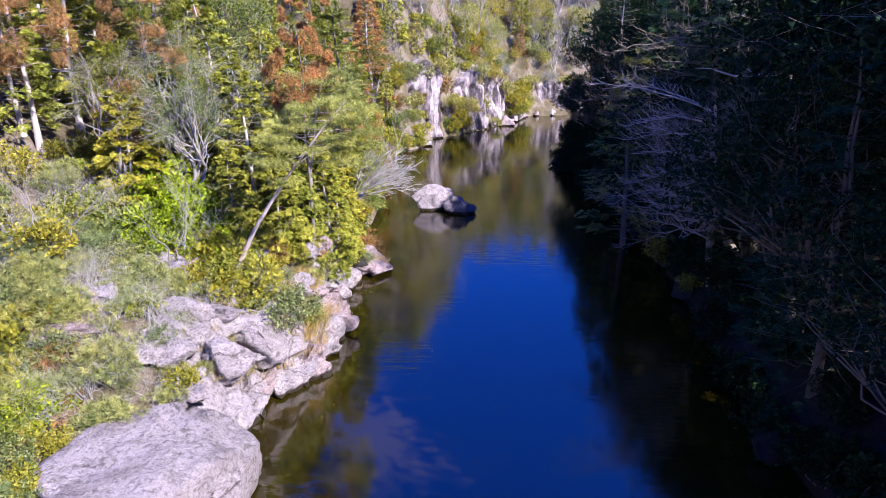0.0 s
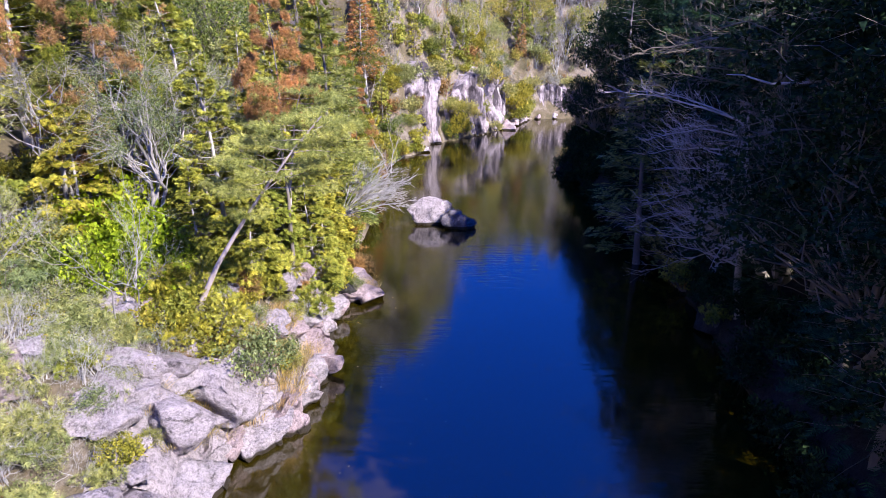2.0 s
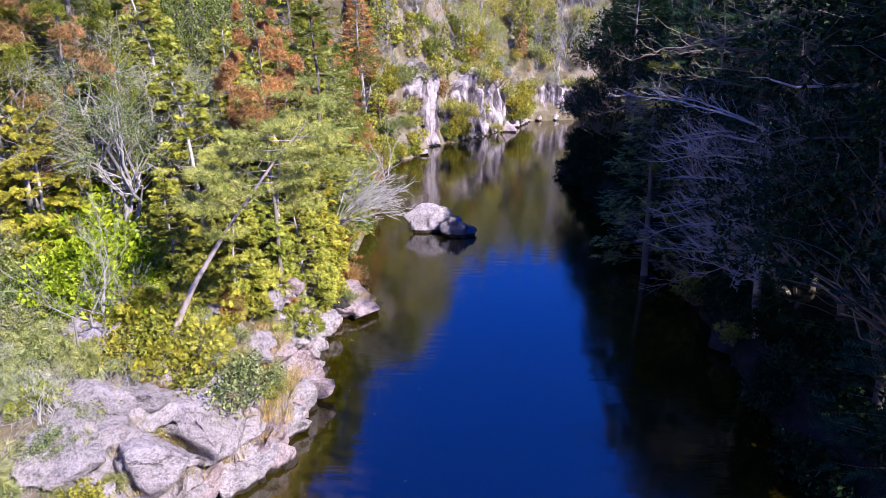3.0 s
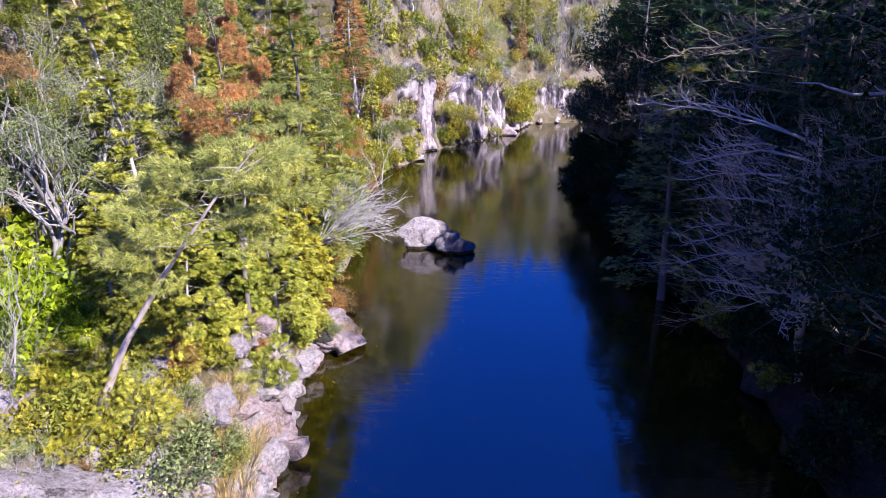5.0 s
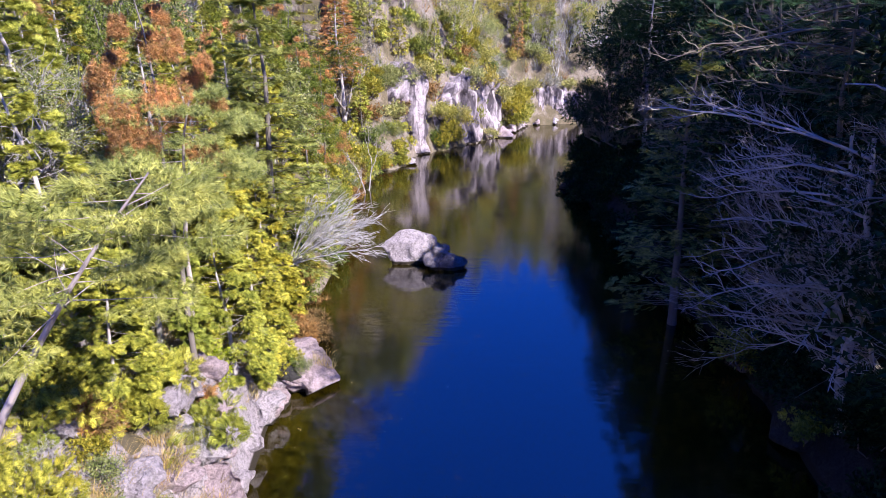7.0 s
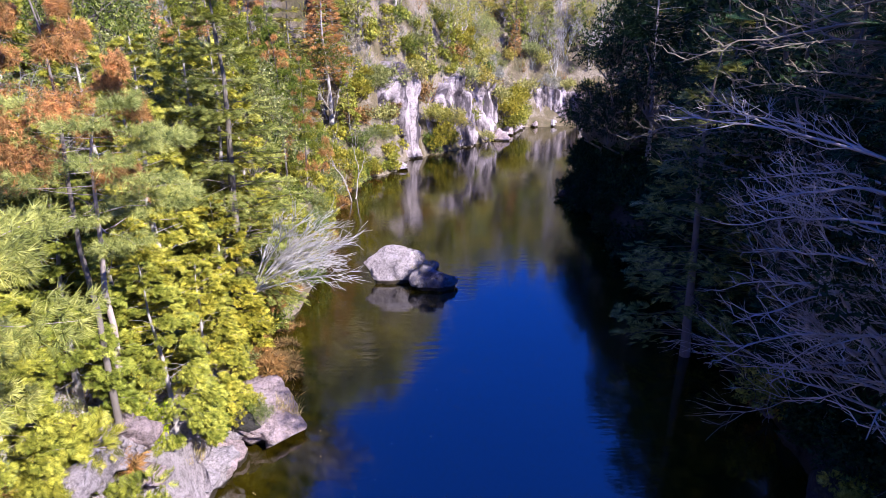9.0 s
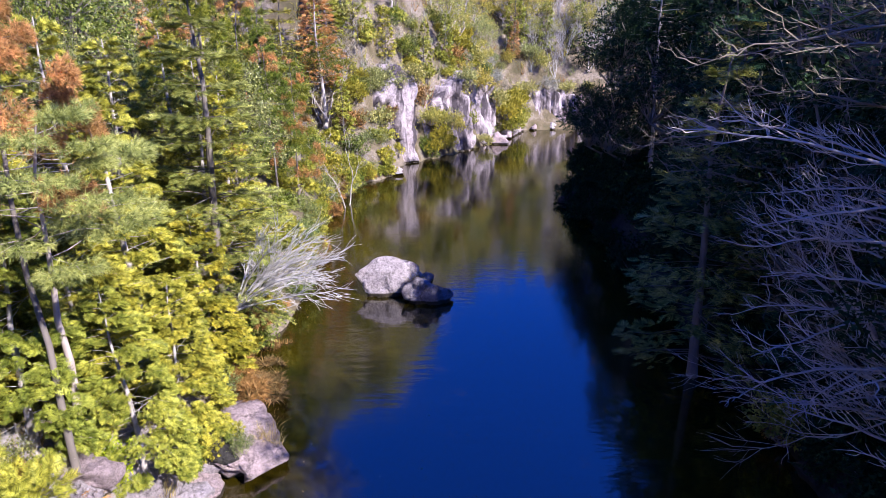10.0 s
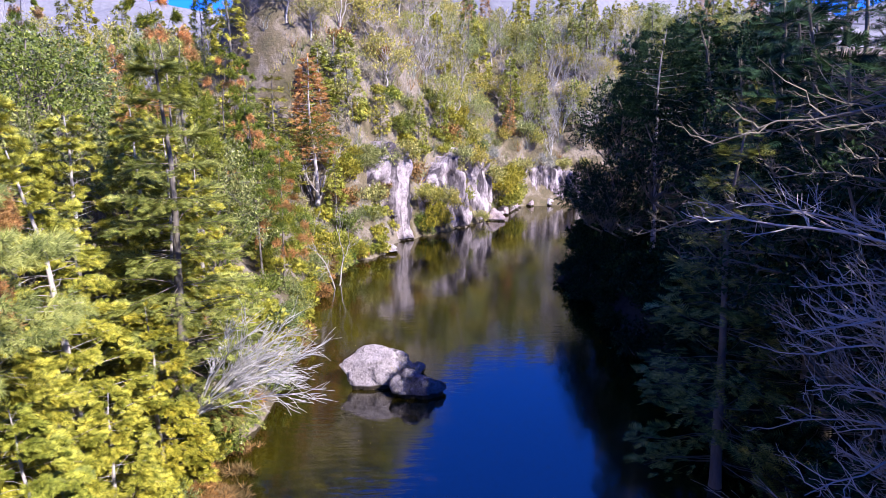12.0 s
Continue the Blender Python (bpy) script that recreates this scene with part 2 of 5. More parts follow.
# ---- mesh helpers ----
class Geo:
    """Gathers triangles and quads for one mesh."""

    def __init__(self):
        self.v, self.f, self.n = [], [], 0

    def add(self, verts, faces):
        self.v.append(np.asarray(verts, float).reshape(-1, 3))
        self.f.append(np.asarray(faces, int) + self.n)
        self.n += len(self.v[-1])

    def tube(self, path, radii, sides=6):
        path = np.asarray(path, float)
        t = np.gradient(path, axis=0)
        t /= np.sqrt((t * t).sum(1))[:, None] + 1e-9
        ref = np.array([0.31, 0.95, 0.05]) if abs(t[0][2]) > 0.7 else np.array([0.0, 0.1, 1.0])
        a = np.cross(t, ref)
        a /= np.sqrt((a * a).sum(1))[:, None] + 1e-9
        b = np.cross(t, a)
        ang = np.arange(sides) * 2 * math.pi / sides
        ring = np.cos(ang)[None, :, None] * a[:, None, :] + np.sin(ang)[None, :, None] * b[:, None, :]
        v = path[:, None, :] + ring * np.asarray(radii, float)[:, None, None]
        i = np.arange(len(path) - 1)[:, None] * sides
        j = np.arange(sides)[None, :]
        k = (j + 1) % sides
        self.add(v.reshape(-1, 3), np.stack([i + j, i + k, i + k + sides, i + j + sides], -1).reshape(-1, 4))

    def mesh(self, name, mat, smooth=False):
        me = bpy.data.meshes.new(name)
        v = np.concatenate(self.v) if self.v else np.zeros((0, 3))
        loops = np.concatenate([f.ravel() for f in self.f]) if self.f else np.zeros(0, int)
        sizes = np.concatenate([np.full(len(f), f.shape[1]) for f in self.f]) if self.f else np.zeros(0, int)
        me.vertices.add(len(v))
        me.vertices.foreach_set("co", v.ravel().astype(np.float32))
        me.loops.add(len(loops))
        me.loops.foreach_set("vertex_index", loops.astype(np.int32))
        me.polygons.add(len(sizes))
        me.polygons.foreach_set("loop_start", (np.cumsum(sizes) - sizes).astype(np.int32))
        me.update(calc_edges=True)
        me.polygons.foreach_set("use_smooth", np.full(len(sizes), smooth))
        me.materials.append(mat)
        return me


def part(name, me, parent, label=""):
    ob = new(name, me)
    ob.parent = parent
    return tagged(ob, label) if label else ob


def unit(v):
    return v / (np.linalg.norm(v, axis=-1, keepdims=True) + 1e-9)


# ---- sprays: one small bunch of leaves each, pointing along +x and lying in the xy plane ----
def fan_spray(n=7, spread=68, thin=0.3, droop=0.28):
    v = []
    for a in np.linspace(-spread, spread, n):
        a = radians(a)
        L = 1.0 - 0.35 * abs(a)
        d, s = np.array([math.cos(a), math.sin(a)]), np.array([-math.sin(a), math.cos(a)])
        o = np.array([0.0, 0.0]) + d * 0.02
        p = [o + d * L * 0.35 + s * thin * 0.5, o + d * L, o + d * L * 0.3 - s * thin * 0.5]
        v.append([[q[0], q[1], -droop * q[0] * q[0] + 0.05 * math.sin(7 * a)] for q in p])
    return np.array(v).reshape(-1, 3), np.arange(n * 3).reshape(-1, 3)


def frond_spray(n=5, side=0.36, thin=0.14):
    v = [[[0, -0.02, 0], [1.0, 0, -0.1], [0, 0.02, 0.02]]]
    for i in range(n):
        x = 0.08 + 0.85 * i / n
        L = side * (1 - 0.6 * x)
        for s in (1, -1):
            v.append([[x, 0, -0.1 * x], [x + L * 0.9, s * L - thin * 0.3, -0.1 * x + 0.03], [x + thin * 1.2, s * 0.02, -0.1 * x]])
    v = np.array(v)
    return v.reshape(-1, 3), np.arange(len(v) * 3).reshape(-1, 3)


def tuft_spray(rng, n=15, thin=0.045, open_=1.0):
    v = []
    for _ in range(n):
        d = unit(np.array([1.0, *(rng.normal(size=2) * open_)]))
        s = unit(np.cross(d, rng.normal(size=3)))
        L = rng.uniform(0.7, 1.1)
        v.append([s * thin, d * L, -s * thin])
    v = np.array(v)
    return v.reshape(-1, 3), np.arange(n * 3).reshape(-1, 3)


def leaf_spray(rng, n=7, size=0.34):
    v = []
    for _ in range(n):
        c = rng.normal(size=3) * (0.34, 0.34, 0.2) + (0.4, 0, 0)
        d = unit(rng.normal(size=3) + (0.7, 0, -0.2))
        s = unit(np.cross(d, rng.normal(size=3) * 0.6 + (0, 0, 1)))
        v.append([c + s * size * 0.34, c + d * size, c - s * size * 0.34])
    v = np.array(v)
    return v.reshape(-1, 3), np.arange(n * 3).reshape(-1, 3)


def scatter(geo, template, pos, way, up, size):
    """Lays one spray at each place, along way, its flat side to up."""
    tv, tf = template
    x = unit(way)
    y = unit(np.cross(up, x))
    z = np.cross(x, y)
    m = np.stack([x, y, z], -1) * np.asarray(size)[:, None, None]
    v = np.einsum("nij,kj->nki", m, tv) + pos[:, None, :]
    f = tf[None] + (np.arange(len(pos)) * len(tv))[:, None, None]
    geo.add(v.reshape(-1, 3), f.reshape(-1, tf.shape[1]))


def pad(rng, geo, template, at, way, length, width, thick, count, size, droop=0.2, flat=0.7):
    """A bough's pad of sprays, from at along way."""
    way = unit(np.asarray(way, float))
    side = unit(np.cross([0, 0, 1.0], way))
    up = np.cross(way, side)
    t = rng.uniform(0.05, 1.0, count) ** 0.7
    lat = rng.uniform(-1, 1, count) * np.sqrt(np.clip(1 - (1.6 * t - 0.75) ** 2, 0.1, 1))
    hgt = rng.normal(size=count) * 0.5
    pos = np.asarray(at) + way * (t * length)[:, None] + side * (lat * width)[:, None] + up * (hgt * thick)[:, None] - np.array([0, 0, 1.0]) * (droop * length * t * t)[:, None]
    d = way + side * (lat * 0.9)[:, None] + rng.normal(size=(count, 3)) * 0.28 - np.array([0, 0, droop])
    u = np.array([0, 0, 1.0]) * flat + way * 0.35 + rng.normal(size=(count, 3)) * (1 - flat * 0.8)
    scatter(geo, template, pos, d, u, size * rng.uniform(0.65, 1.25, count))


def bent(rng, a, b, n=6, wobble=0.06):
    a, b = np.asarray(a, float), np.asarray(b, float)
    s = np.linspace(0, 1, n)[:, None]
    L = np.linalg.norm(b - a)
    w = rng.normal(size=(n, 3)) * wobble * L * np.sin(s * math.pi)
    return a + (b - a) * s + w


# ---- plants: each returns an Empty with its parts ----
def conifer(name, seed, height, radius, foliage, bark, template, spray, pads, per_pad, base=0.15, tip=0.15, droop=0.25, rise=0.15, second=None, second_share=0.0,
            pad_len=0.55, pad_wide=0.4, thick=0.12, lean=(0, 0), trunk_r=None, tiers=0, round_=1.0, flat=0.7):
    rng = np.random.default_rng(seed)
    thing = new(name)
    wood, green, other = Geo(), Geo(), Geo()
    r0 = trunk_r or height * 0.017
    n = 9
    s = np.linspace(0, 1, n)
    path = np.stack([lean[0] * s ** 1.3 * height + np.cumsum(rng.normal(size=n)) * 0.012 * height * s, lean[1] * s ** 1.3 * height + np.cumsum(rng.normal(size=n)) * 0.012 * height * s, s * height - 0.5 * (1 - s)], -1)
    wood.tube(path, r0 * (1 - 0.88 * s) * (1 + 0.5 * np.exp(-s * 14)), 8)
    golden = rng.uniform(0, 6)
    for i in range(pads):
        q = (i + rng.uniform(0, 1)) / pads
        if tiers:
            q = (math.floor(q * tiers) + 0.5 + rng.normal() * 0.09) / tiers
        z = base + (0.99 - base) * q
        c = np.array([np.interp(z, s, path[:, k]) for k in range(3)])
        golden += 2.4 + rng.normal() * 0.35
        prof = (1 - q) ** (0.75 * round_) * (1 - tip) + tip
        if q < 0.18:
            prof *= 0.75 + 1.4 * q
        reach = radius * prof * rng.uniform(0.7, 1.12)
        w = np.array([math.cos(golden), math.sin(golden), rise * (0.4 + q) + rng.normal() * 0.08])
        end = c + w * reach
        L = max(reach * pad_len, spray * 0.9)
        start = c + w * max(reach - L, 0.02)
        wood.tube(bent(rng, c, end - [0, 0, droop * L * 0.5], 4, 0.03), r0 * np.linspace(0.12, 0.03, 4) * (1.1 - 0.7 * q), 3)
        cnt = max(3, int(per_pad * (0.45 + 0.75 * prof)))
        pad(rng, other if second and rng.uniform() < second_share else green, template, start, w, L, max(L * pad_wide, spray * 0.5), thick * reach, cnt, spray, droop, flat)
    k = 6
    pad(rng, green, template, path[-1] - [0, 0, spray * 0.6], np.array([0.1, 0.05, 1.0]), spray * 0.9, spray * 0.35, 0.1, k, spray * 0.8, 0.0, 0.2)
    part("trunk", wood.mesh("trunk", bark, True), thing)
    part("crown", green.mesh("crown", LEAF[foliage]), thing)
    if other.n:
        part("crown", other.mesh("crown", LEAF[second]), thing, "rust-brown withered sprays")
    return thing


def broadleaf(name, seed, height, radius, foliage, bark, clumps, per_clump, spray, lean=(0, 0), base=0.35, stems=1, template=None, twigs=0, clump_r=0.3, flat=0.3):
    rng = np.random.default_rng(seed)
    thing = new(name)
    wood, green = Geo(), Geo()
    template = template or leaf_spray(rng)
    r0 = height * 0.016
    tops = []
    for k in range(stems):
        out = rng.normal(size=2) * 0.12 * height * (stems > 1)
        top = np.array([lean[0] * height + out[0], lean[1] * height + out[1], height * rng.uniform(0.75, 0.9)])
        p = bent(rng, [out[0] * 0.12, out[1] * 0.12, -0.4], top, 8, 0.05)
        wood.tube(p, r0 * np.linspace(1.0, 0.2, 8), 7)
        tops.append(p)
    for i in range(clumps):
        d = unit(rng.normal(size=3))
        d[2] = abs(d[2]) * 1.1 - 0.35
        rr = rng.uniform(0.45, 1.0) ** 0.5
        mid = np.array([lean[0] * height * 0.8, lean[1] * height * 0.8, height * (base + (1 - base) * 0.5)])
        c = mid + d * rr * np.array([radius, radius, height * (1 - base) * 0.52])
        p = tops[rng.integers(stems)]
        j = int(np.clip(np.interp(c[2] - height * 0.18, p[:, 2], np.arange(8)), 2, 7))
        wood.tube(bent(rng, p[j], c, 5, 0.08), r0 * np.linspace(0.32, 0.07, 5), 4)
        cr = radius * clump_r * rng.uniform(0.75, 1.3)
        g = rng.normal(size=(per_clump, 3))
        g = unit(g) * (rng.uniform(0.3, 1, per_clump) ** 0.5)[:, None]
        scatter(green, template, c + g * cr * (1, 1, 0.65), g * (1, 1, 0.5) + d * 0.4 + rng.normal(size=g.shape) * 0.3, np.array([0, 0, 1.0]) * flat + rng.normal(size=g.shape) * (1 - flat), spray * rng.uniform(0.7, 1.3, per_clump))
        for _ in range(twigs):
            e = c + unit(rng.normal(size=3) + d * 1.5) * cr * 1.6
            wood.tube(bent(rng, c, e, 4, 0.06), np.linspace(0.012, 0.004, 4), 3)
    part("trunk", wood.mesh("trunk", bark, True), thing)
    part("crown", green.mesh("crown", LEAF[foliage]), thing)
    return thing


def bare_tree(name, seed, height, reach, bark, stems=3, depth=4, toward=(0, 0, 0), thin=1.0, split=3, twig_bark=None, open_=0.55):
    """A leafless tree: stems that fork again and again into fine twigs; toward draws its boughs to one side."""
    rng = np.random.default_rng(seed)
    thing = new(name)
    wood, fine = Geo(), Geo()
    toward = np.asarray(toward, float)

    def grow(a, d, L, r, level):
        d = unit(d)
        n = 5 if level < 2 else (4 if level < 4 else 3)
        b = a + d * L
        p = bent(rng, a, b, n, 0.05)
        p[:, 2] += np.linspace(0, 1, n) ** 2 * 0.06 * L
        g = wood if level < depth - 1 else fine
        g.tube(p, np.linspace(r, r * 0.55, n), 6 if level < 1 else (5 if level < 2 else 3))
        if level >= depth:
            return
        kids = split + (level > 0) + (level > 2)
        for k in range(kids):
            s = rng.uniform(0.35, 1.0) if k else 1.0
            q = np.array([np.interp(s, np.linspace(0, 1, n), p[:, c]) for c in range(3)])
            nd = d + rng.normal(size=3) * open_ + toward * 0.22 + np.array([0, 0, 0.1])
            grow(q, nd, L * rng.uniform(0.5, 0.78), max(r * 0.55 * (1.15 - 0.3 * s), 0.0045 * thin), level + 1)

    for k in range(stems):
        a = rng.uniform(0, 6.28)
        d = np.array([math.cos(a) * 0.35, math.sin(a) * 0.35, 1.0]) * (1, 1, height / (height + reach)) + toward * reach / (height + reach)
        grow(np.array([math.cos(a), math.sin(a), -2.0]) * 0.12, d, max(height, reach) * rng.uniform(0.38, 0.5), height * 0.012 * thin * rng.uniform(0.7, 1.1) + 0.02 * min(1.0, thin * 2.2), 0)
    part("trunk", wood.mesh("trunk", bark, True), thing)
    part("crown", fine.mesh("crown", twig_bark or bark), thing)
    return thing


def bough_tree(name, seed, height, reach, bark, boughs=13):
    """A leafless tree with long level boughs to its -x side, each a flat spray of forking twigs with lifted tips."""
    rng = np.random.default_rng(seed)
    thing = new(name)
    wood, fine = Geo(), Geo()
    trunk = bent(rng, [0, 0, -1.0], [-0.12 * height, 0, height], 9, 0.02)
    wood.tube(trunk, np.linspace(0.2, 0.05, 9), 7)
    for i in range(boughs):
        q = 0.3 + 0.68 * (i + rng.uniform()) / boughs
        o = np.array([np.interp(q, np.linspace(0, 1, 9), trunk[:, c]) for c in range(3)])
        a = rng.normal() * 0.6
        d = np.array([-math.cos(a), math.sin(a), 0.0])
        side = np.array([-d[1], d[0], 0.0])
        L = reach * rng.uniform(0.7, 1.1) * (0.22 + 0.85 * q)
        s = np.linspace(0, 1, 10)
        path = o + d * (L * s)[:, None] + np.array([0, 0, 1.0]) * (L * (rng.uniform(0.1, 0.4) * s - rng.uniform(0.05, 0.4) * s * s))[:, None] + side * (np.sin(s * 4 + i) * 0.06 * L * s)[:, None] + np.cumsum(rng.normal(size=(10, 3)), 0) * 0.016 * L * s[:, None]
        wood.tube(path, np.linspace(0.05, 0.01, 10), 5)
        for k in range(14):
            u = 0.2 + 0.8 * (k + rng.uniform()) / 14
            r = np.array([np.interp(u, s, path[:, c]) for c in range(3)])
            w = unit(d * rng.uniform(0.4, 1.1) + side * (1 if rng.uniform() < 0.5 else -1) * rng.uniform(0.2, 1.0) + np.array([0, 0, rng.uniform(-0.35, 0.7)]))
            l2 = L * 0.34 * (1.15 - u * 0.7) * rng.uniform(0.6, 1.2)
            p2 = bent(rng, r, r + w * l2, 5, 0.05)
            p2[:, 2] += np.linspace(0, 1, 5) ** 2 * 0.12 * l2
            fine.tube(p2, np.linspace(0.017, 0.007, 5), 3)
            for j in range(5):
                v = 0.25 + 0.75 * rng.uniform()
                b0 = np.array([np.interp(v, np.linspace(0, 1, 5), p2[:, c]) for c in range(3)])
                e = unit(w + rng.normal(size=3) * 0.5 + np.array([0, 0, 0.25]))
                fine.tube(bent(rng, b0, b0 + e * l2 * rng.uniform(0.25, 0.5), 3, 0.06), [0.007, 0.006, 0.004], 3)
    part("trunk", wood.mesh("trunk", bark, True), thing)
    part("crown", fine.mesh("crown", bark), thing)
    return thing


def arching_shrub(name, seed, reach, bark, limbs=13):
    """A leafless shrub: limbs from one foot fan out to its +x side, arch over and end in sheaves of fine twigs."""
    rng = np.random.default_rng(seed)
    thing = new(name)
    wood, fine = Geo(), Geo()
    for i in range(limbs):
        lift = 0.12 + 0.88 * (i + rng.uniform(0.2, 0.8)) / limbs
        a = rng.normal() * 0.45
        d = unit(np.array([math.cos(a), math.sin(a), 0.0]))
        L = reach * rng.uniform(0.75, 1.05) * (1.0 - 0.3 * lift)
        s = np.linspace(0, 1, 9)
        path = d * (L * s * (1 - 0.35 * lift))[:, None] + np.array([0, 0, 1.0]) * (L * ((0.28 + 0.95 * lift) * s - (0.16 + 0.22 * lift) * s * s))[:, None]
        path += np.cumsum(rng.normal(size=(9, 3)), 0) * 0.012 * L * s[:, None]
        wood.tube(path, np.linspace(0.05, 0.011, 9), 5)
        for k in range(14):
            u = 0.28 + 0.72 * (k + rng.uniform()) / 14
            r = np.array([np.interp(u, s, path[:, c]) for c in range(3)])
            t = unit(np.array([np.interp(min(u + 0.08, 1), s, path[:, c]) for c in range(3)]) - np.array([np.interp(u - 0.08, s, path[:, c]) for c in range(3)]))
            w = unit(t + rng.normal(size=3) * 0.42 + np.array([0.1, 0, 0.12]))
            l2 = L * rng.uniform(0.2, 0.36)
            p2 = bent(rng, r, r + w * l2, 5, 0.04)
            fine.tube(p2, np.linspace(0.013, 0.006, 5), 3)
            for j in range(5):
                b0 = p2[rng.integers(1, 4)]
                fine.tube(bent(rng, b0, b0 + unit(w + rng.normal(size=3) * 0.35) * l2 * rng.uniform(0.4, 0.7), 3, 0.05), [0.009, 0.007, 0.005], 3)
    part("trunk", wood.mesh("trunk", bark, True), thing)
    part("crown", fine.mesh("crown", bark), thing)
    return thing


def bush(name, seed, radius, height, foliage, count, spray, template, bark=None, clumps=9):
    rng = np.random.default_rng(seed)
    thing = new(name)
    wood, green = Geo(), Geo()
    for i in range(clumps):
        a = rng.uniform(0, 6.28)
        rr = radius * rng.uniform(0.05, 0.75)
        c = np.array([math.cos(a) * rr, math.sin(a) * rr, height * rng.uniform(0.3, 0.8) * (1 - 0.4 * (rr / radius) ** 2)])
        wood.tube(bent(rng, [c[0] * 0.15, c[1] * 0.15, -0.15], c, 4, 0.08), np.linspace(0.03, 0.01, 4) * (0.5 + height * 0.3), 4)
        k = count // clumps
        g = unit(rng.normal(size=(k, 3)))
        cr = radius * rng.uniform(0.28, 0.48)
        scatter(green, template, c + g * cr * (1, 1, 0.6 * height / radius) * (rng.uniform(0.4, 1, k))[:, None], g + np.array([0, 0, 0.35]) + rng.normal(size=g.shape) * 0.35, rng.normal(size=g.shape) * 0.7 + np.array([0, 0, 0.6]), spray * rng.uniform(0.65, 1.3, k))
    part("stem", wood.mesh("stem", bark or BARK, True), thing)
    part("foliage", green.mesh("foliage", LEAF[foliage]), thing)
    return thing


def grass_tuft(name, seed, radius, height, count, foliage="dry"):
    rng = np.random.default_rng(seed)
    g = Geo()
    a, r = rng.uniform(0, 6.28, count), radius * np.sqrt(rng.uniform(0, 1, count))
    o = np.stack([np.cos(a) * r, np.sin(a) * r, np.full(count, -0.06)], -1)
    d = np.stack([np.cos(a) * 0.35, np.sin(a) * 0.35, np.ones(count)], -1) + rng.normal(size=(count, 3)) * 0.22
    L = height * rng.uniform(0.5, 1.1, count)[:, None]
    s = unit(np.cross(d, rng.normal(size=(count, 3)))) * 0.007
    m = o + d * L * 0.6
    e = o + d * L + np.stack([np.cos(a), np.sin(a), -0.6 * np.ones(count)], -1) * L * 0.28
    k = np.arange(count)[:, None] * 5
    g.add(np.stack([o - s, o + s, m + s * 0.7, m - s * 0.7, e], 1), k + np.array([[0, 1, 2, 3]]))
    g.f.append(k + np.array([[3, 2, 4]]))
    return new(name, g.mesh(name, LEAF[foliage]))


def rock(name, seed, size, mat, cuts=9, detail=4, rough=0.16, at=(0, 0, 0), turn=0.0, tilt=(0.0, 0.0), flat_top=None):
    """A boulder: a ball cut by planes into broad faces, then weathered."""
    rng = np.random.default_rng(seed)
    bm = bmesh.new()
    bmesh.ops.create_icosphere(bm, subdivisions=detail, radius=1.0)
    v = np.array([q.co[:] for q in bm.verts])
    planes = unit(rng.normal(size=(cuts, 3)) * (1, 1, 0.8))
    for n in planes:
        c = rng.uniform(0.38, 0.74)
        v -= np.clip(v @ n - c, 0, None)[:, None] * n
    if flat_top:
        v[:, 2] = np.minimum(v[:, 2], flat_top + (v[:, 2] - flat_top) * 0.12)
    v /= np.abs(v).max(0)
    v *= np.asarray(size, float)
    off = rng.uniform(-50, 50, 3)
    k = min(size)
    for q, p in zip(bm.verts, v):
        d = Vector(p + off)
        amount = noise.fractal(d * (0.8 / k), 0.7, 2.1, 7) * rough * k + (noise.cell(d * (1.5 / k) + Vector((noise.noise(d * 2), noise.noise(d * 2.3), 0)) * 0.3) - 0.5) * rough * 0.75 * k
        q.co = Vector(p) + Vector(unit(p / np.asarray(size, float))) * amount
    me = bpy.data.meshes.new(name)
    bm.to_mesh(me)
    bm.free()
    me.polygons.foreach_set("use_smooth", [detail > 3] * len(me.polygons))
    me.materials.append(mat)
    ob = new(name, me)
    ob.matrix_basis = pose(*at, tilt[0], tilt[1], turn)
    return ob


# ---- the gorge: shore lines, ground, water ----
LEFT = [(-60, -7.5), (0, -6.3), (14, -6.0), (18, -6.6), (20.5, -7.2), (22.9, -5.1), (25, -5.0), (29, -4.9), (32, -5.0), (34, -5.4), (38, -6.1), (41, -6.1), (44, -5.2), (48, -5.1), (56, -6.0),
        (64, -6.4), (73, -5.4), (76.5, -2.2), (82, -1.0), (86, 2.8), (92, 7.4), (96, 9.2), (99.5, 11), (106, 13.5), (108, 20), (110, 40), (112, 90)]
RIGHT = [(-60, 11.5), (0, 10.6), (17, 11.2), (27, 12.2), (35, 13.2), (50, 13.2), (67, 12.9), (75, 14.5), (84, 20), (91, 32), (95, 60), (96, 90)]
RIVER = np.array([(x, y) for y, x in LEFT] + [(x, y) for y, x in reversed(RIGHT)], float)


def shore_distance(x, y):
    """Signed distance to the river's edge, positive on land; and whether the left shore is the nearer."""
    p = np.stack([x, y], -1)
    a, b = RIVER, np.roll(RIVER, -1, 0)
    best, which = np.full(x.shape, 1e9), np.zeros(x.shape, int)
    inside = np.zeros(x.shape, bool)
    for i in range(len(a)):
        e = b[i] - a[i]
        t = np.clip(((p - a[i]) @ e) / (e @ e), 0, 1)
        d = np.hypot(*np.moveaxis(p - a[i] - t[..., None] * e, -1, 0))
        near = d < best
        best, which = np.where(near, d, best), np.where(near, i, which)
        hit = ((a[i][1] > y) != (b[i][1] > y)) & (x < (b[i][0] - a[i][0]) * (y - a[i][1]) / (b[i][1] - a[i][1] + 1e-12) + a[i][0])
        inside ^= hit
    return np.where(inside, -best, best), which < len(LEFT)


def smooth(a, b, x):
    t = np.clip((x - a) / (b - a), 0, 1)
    return t * t * (3 - 2 * t)


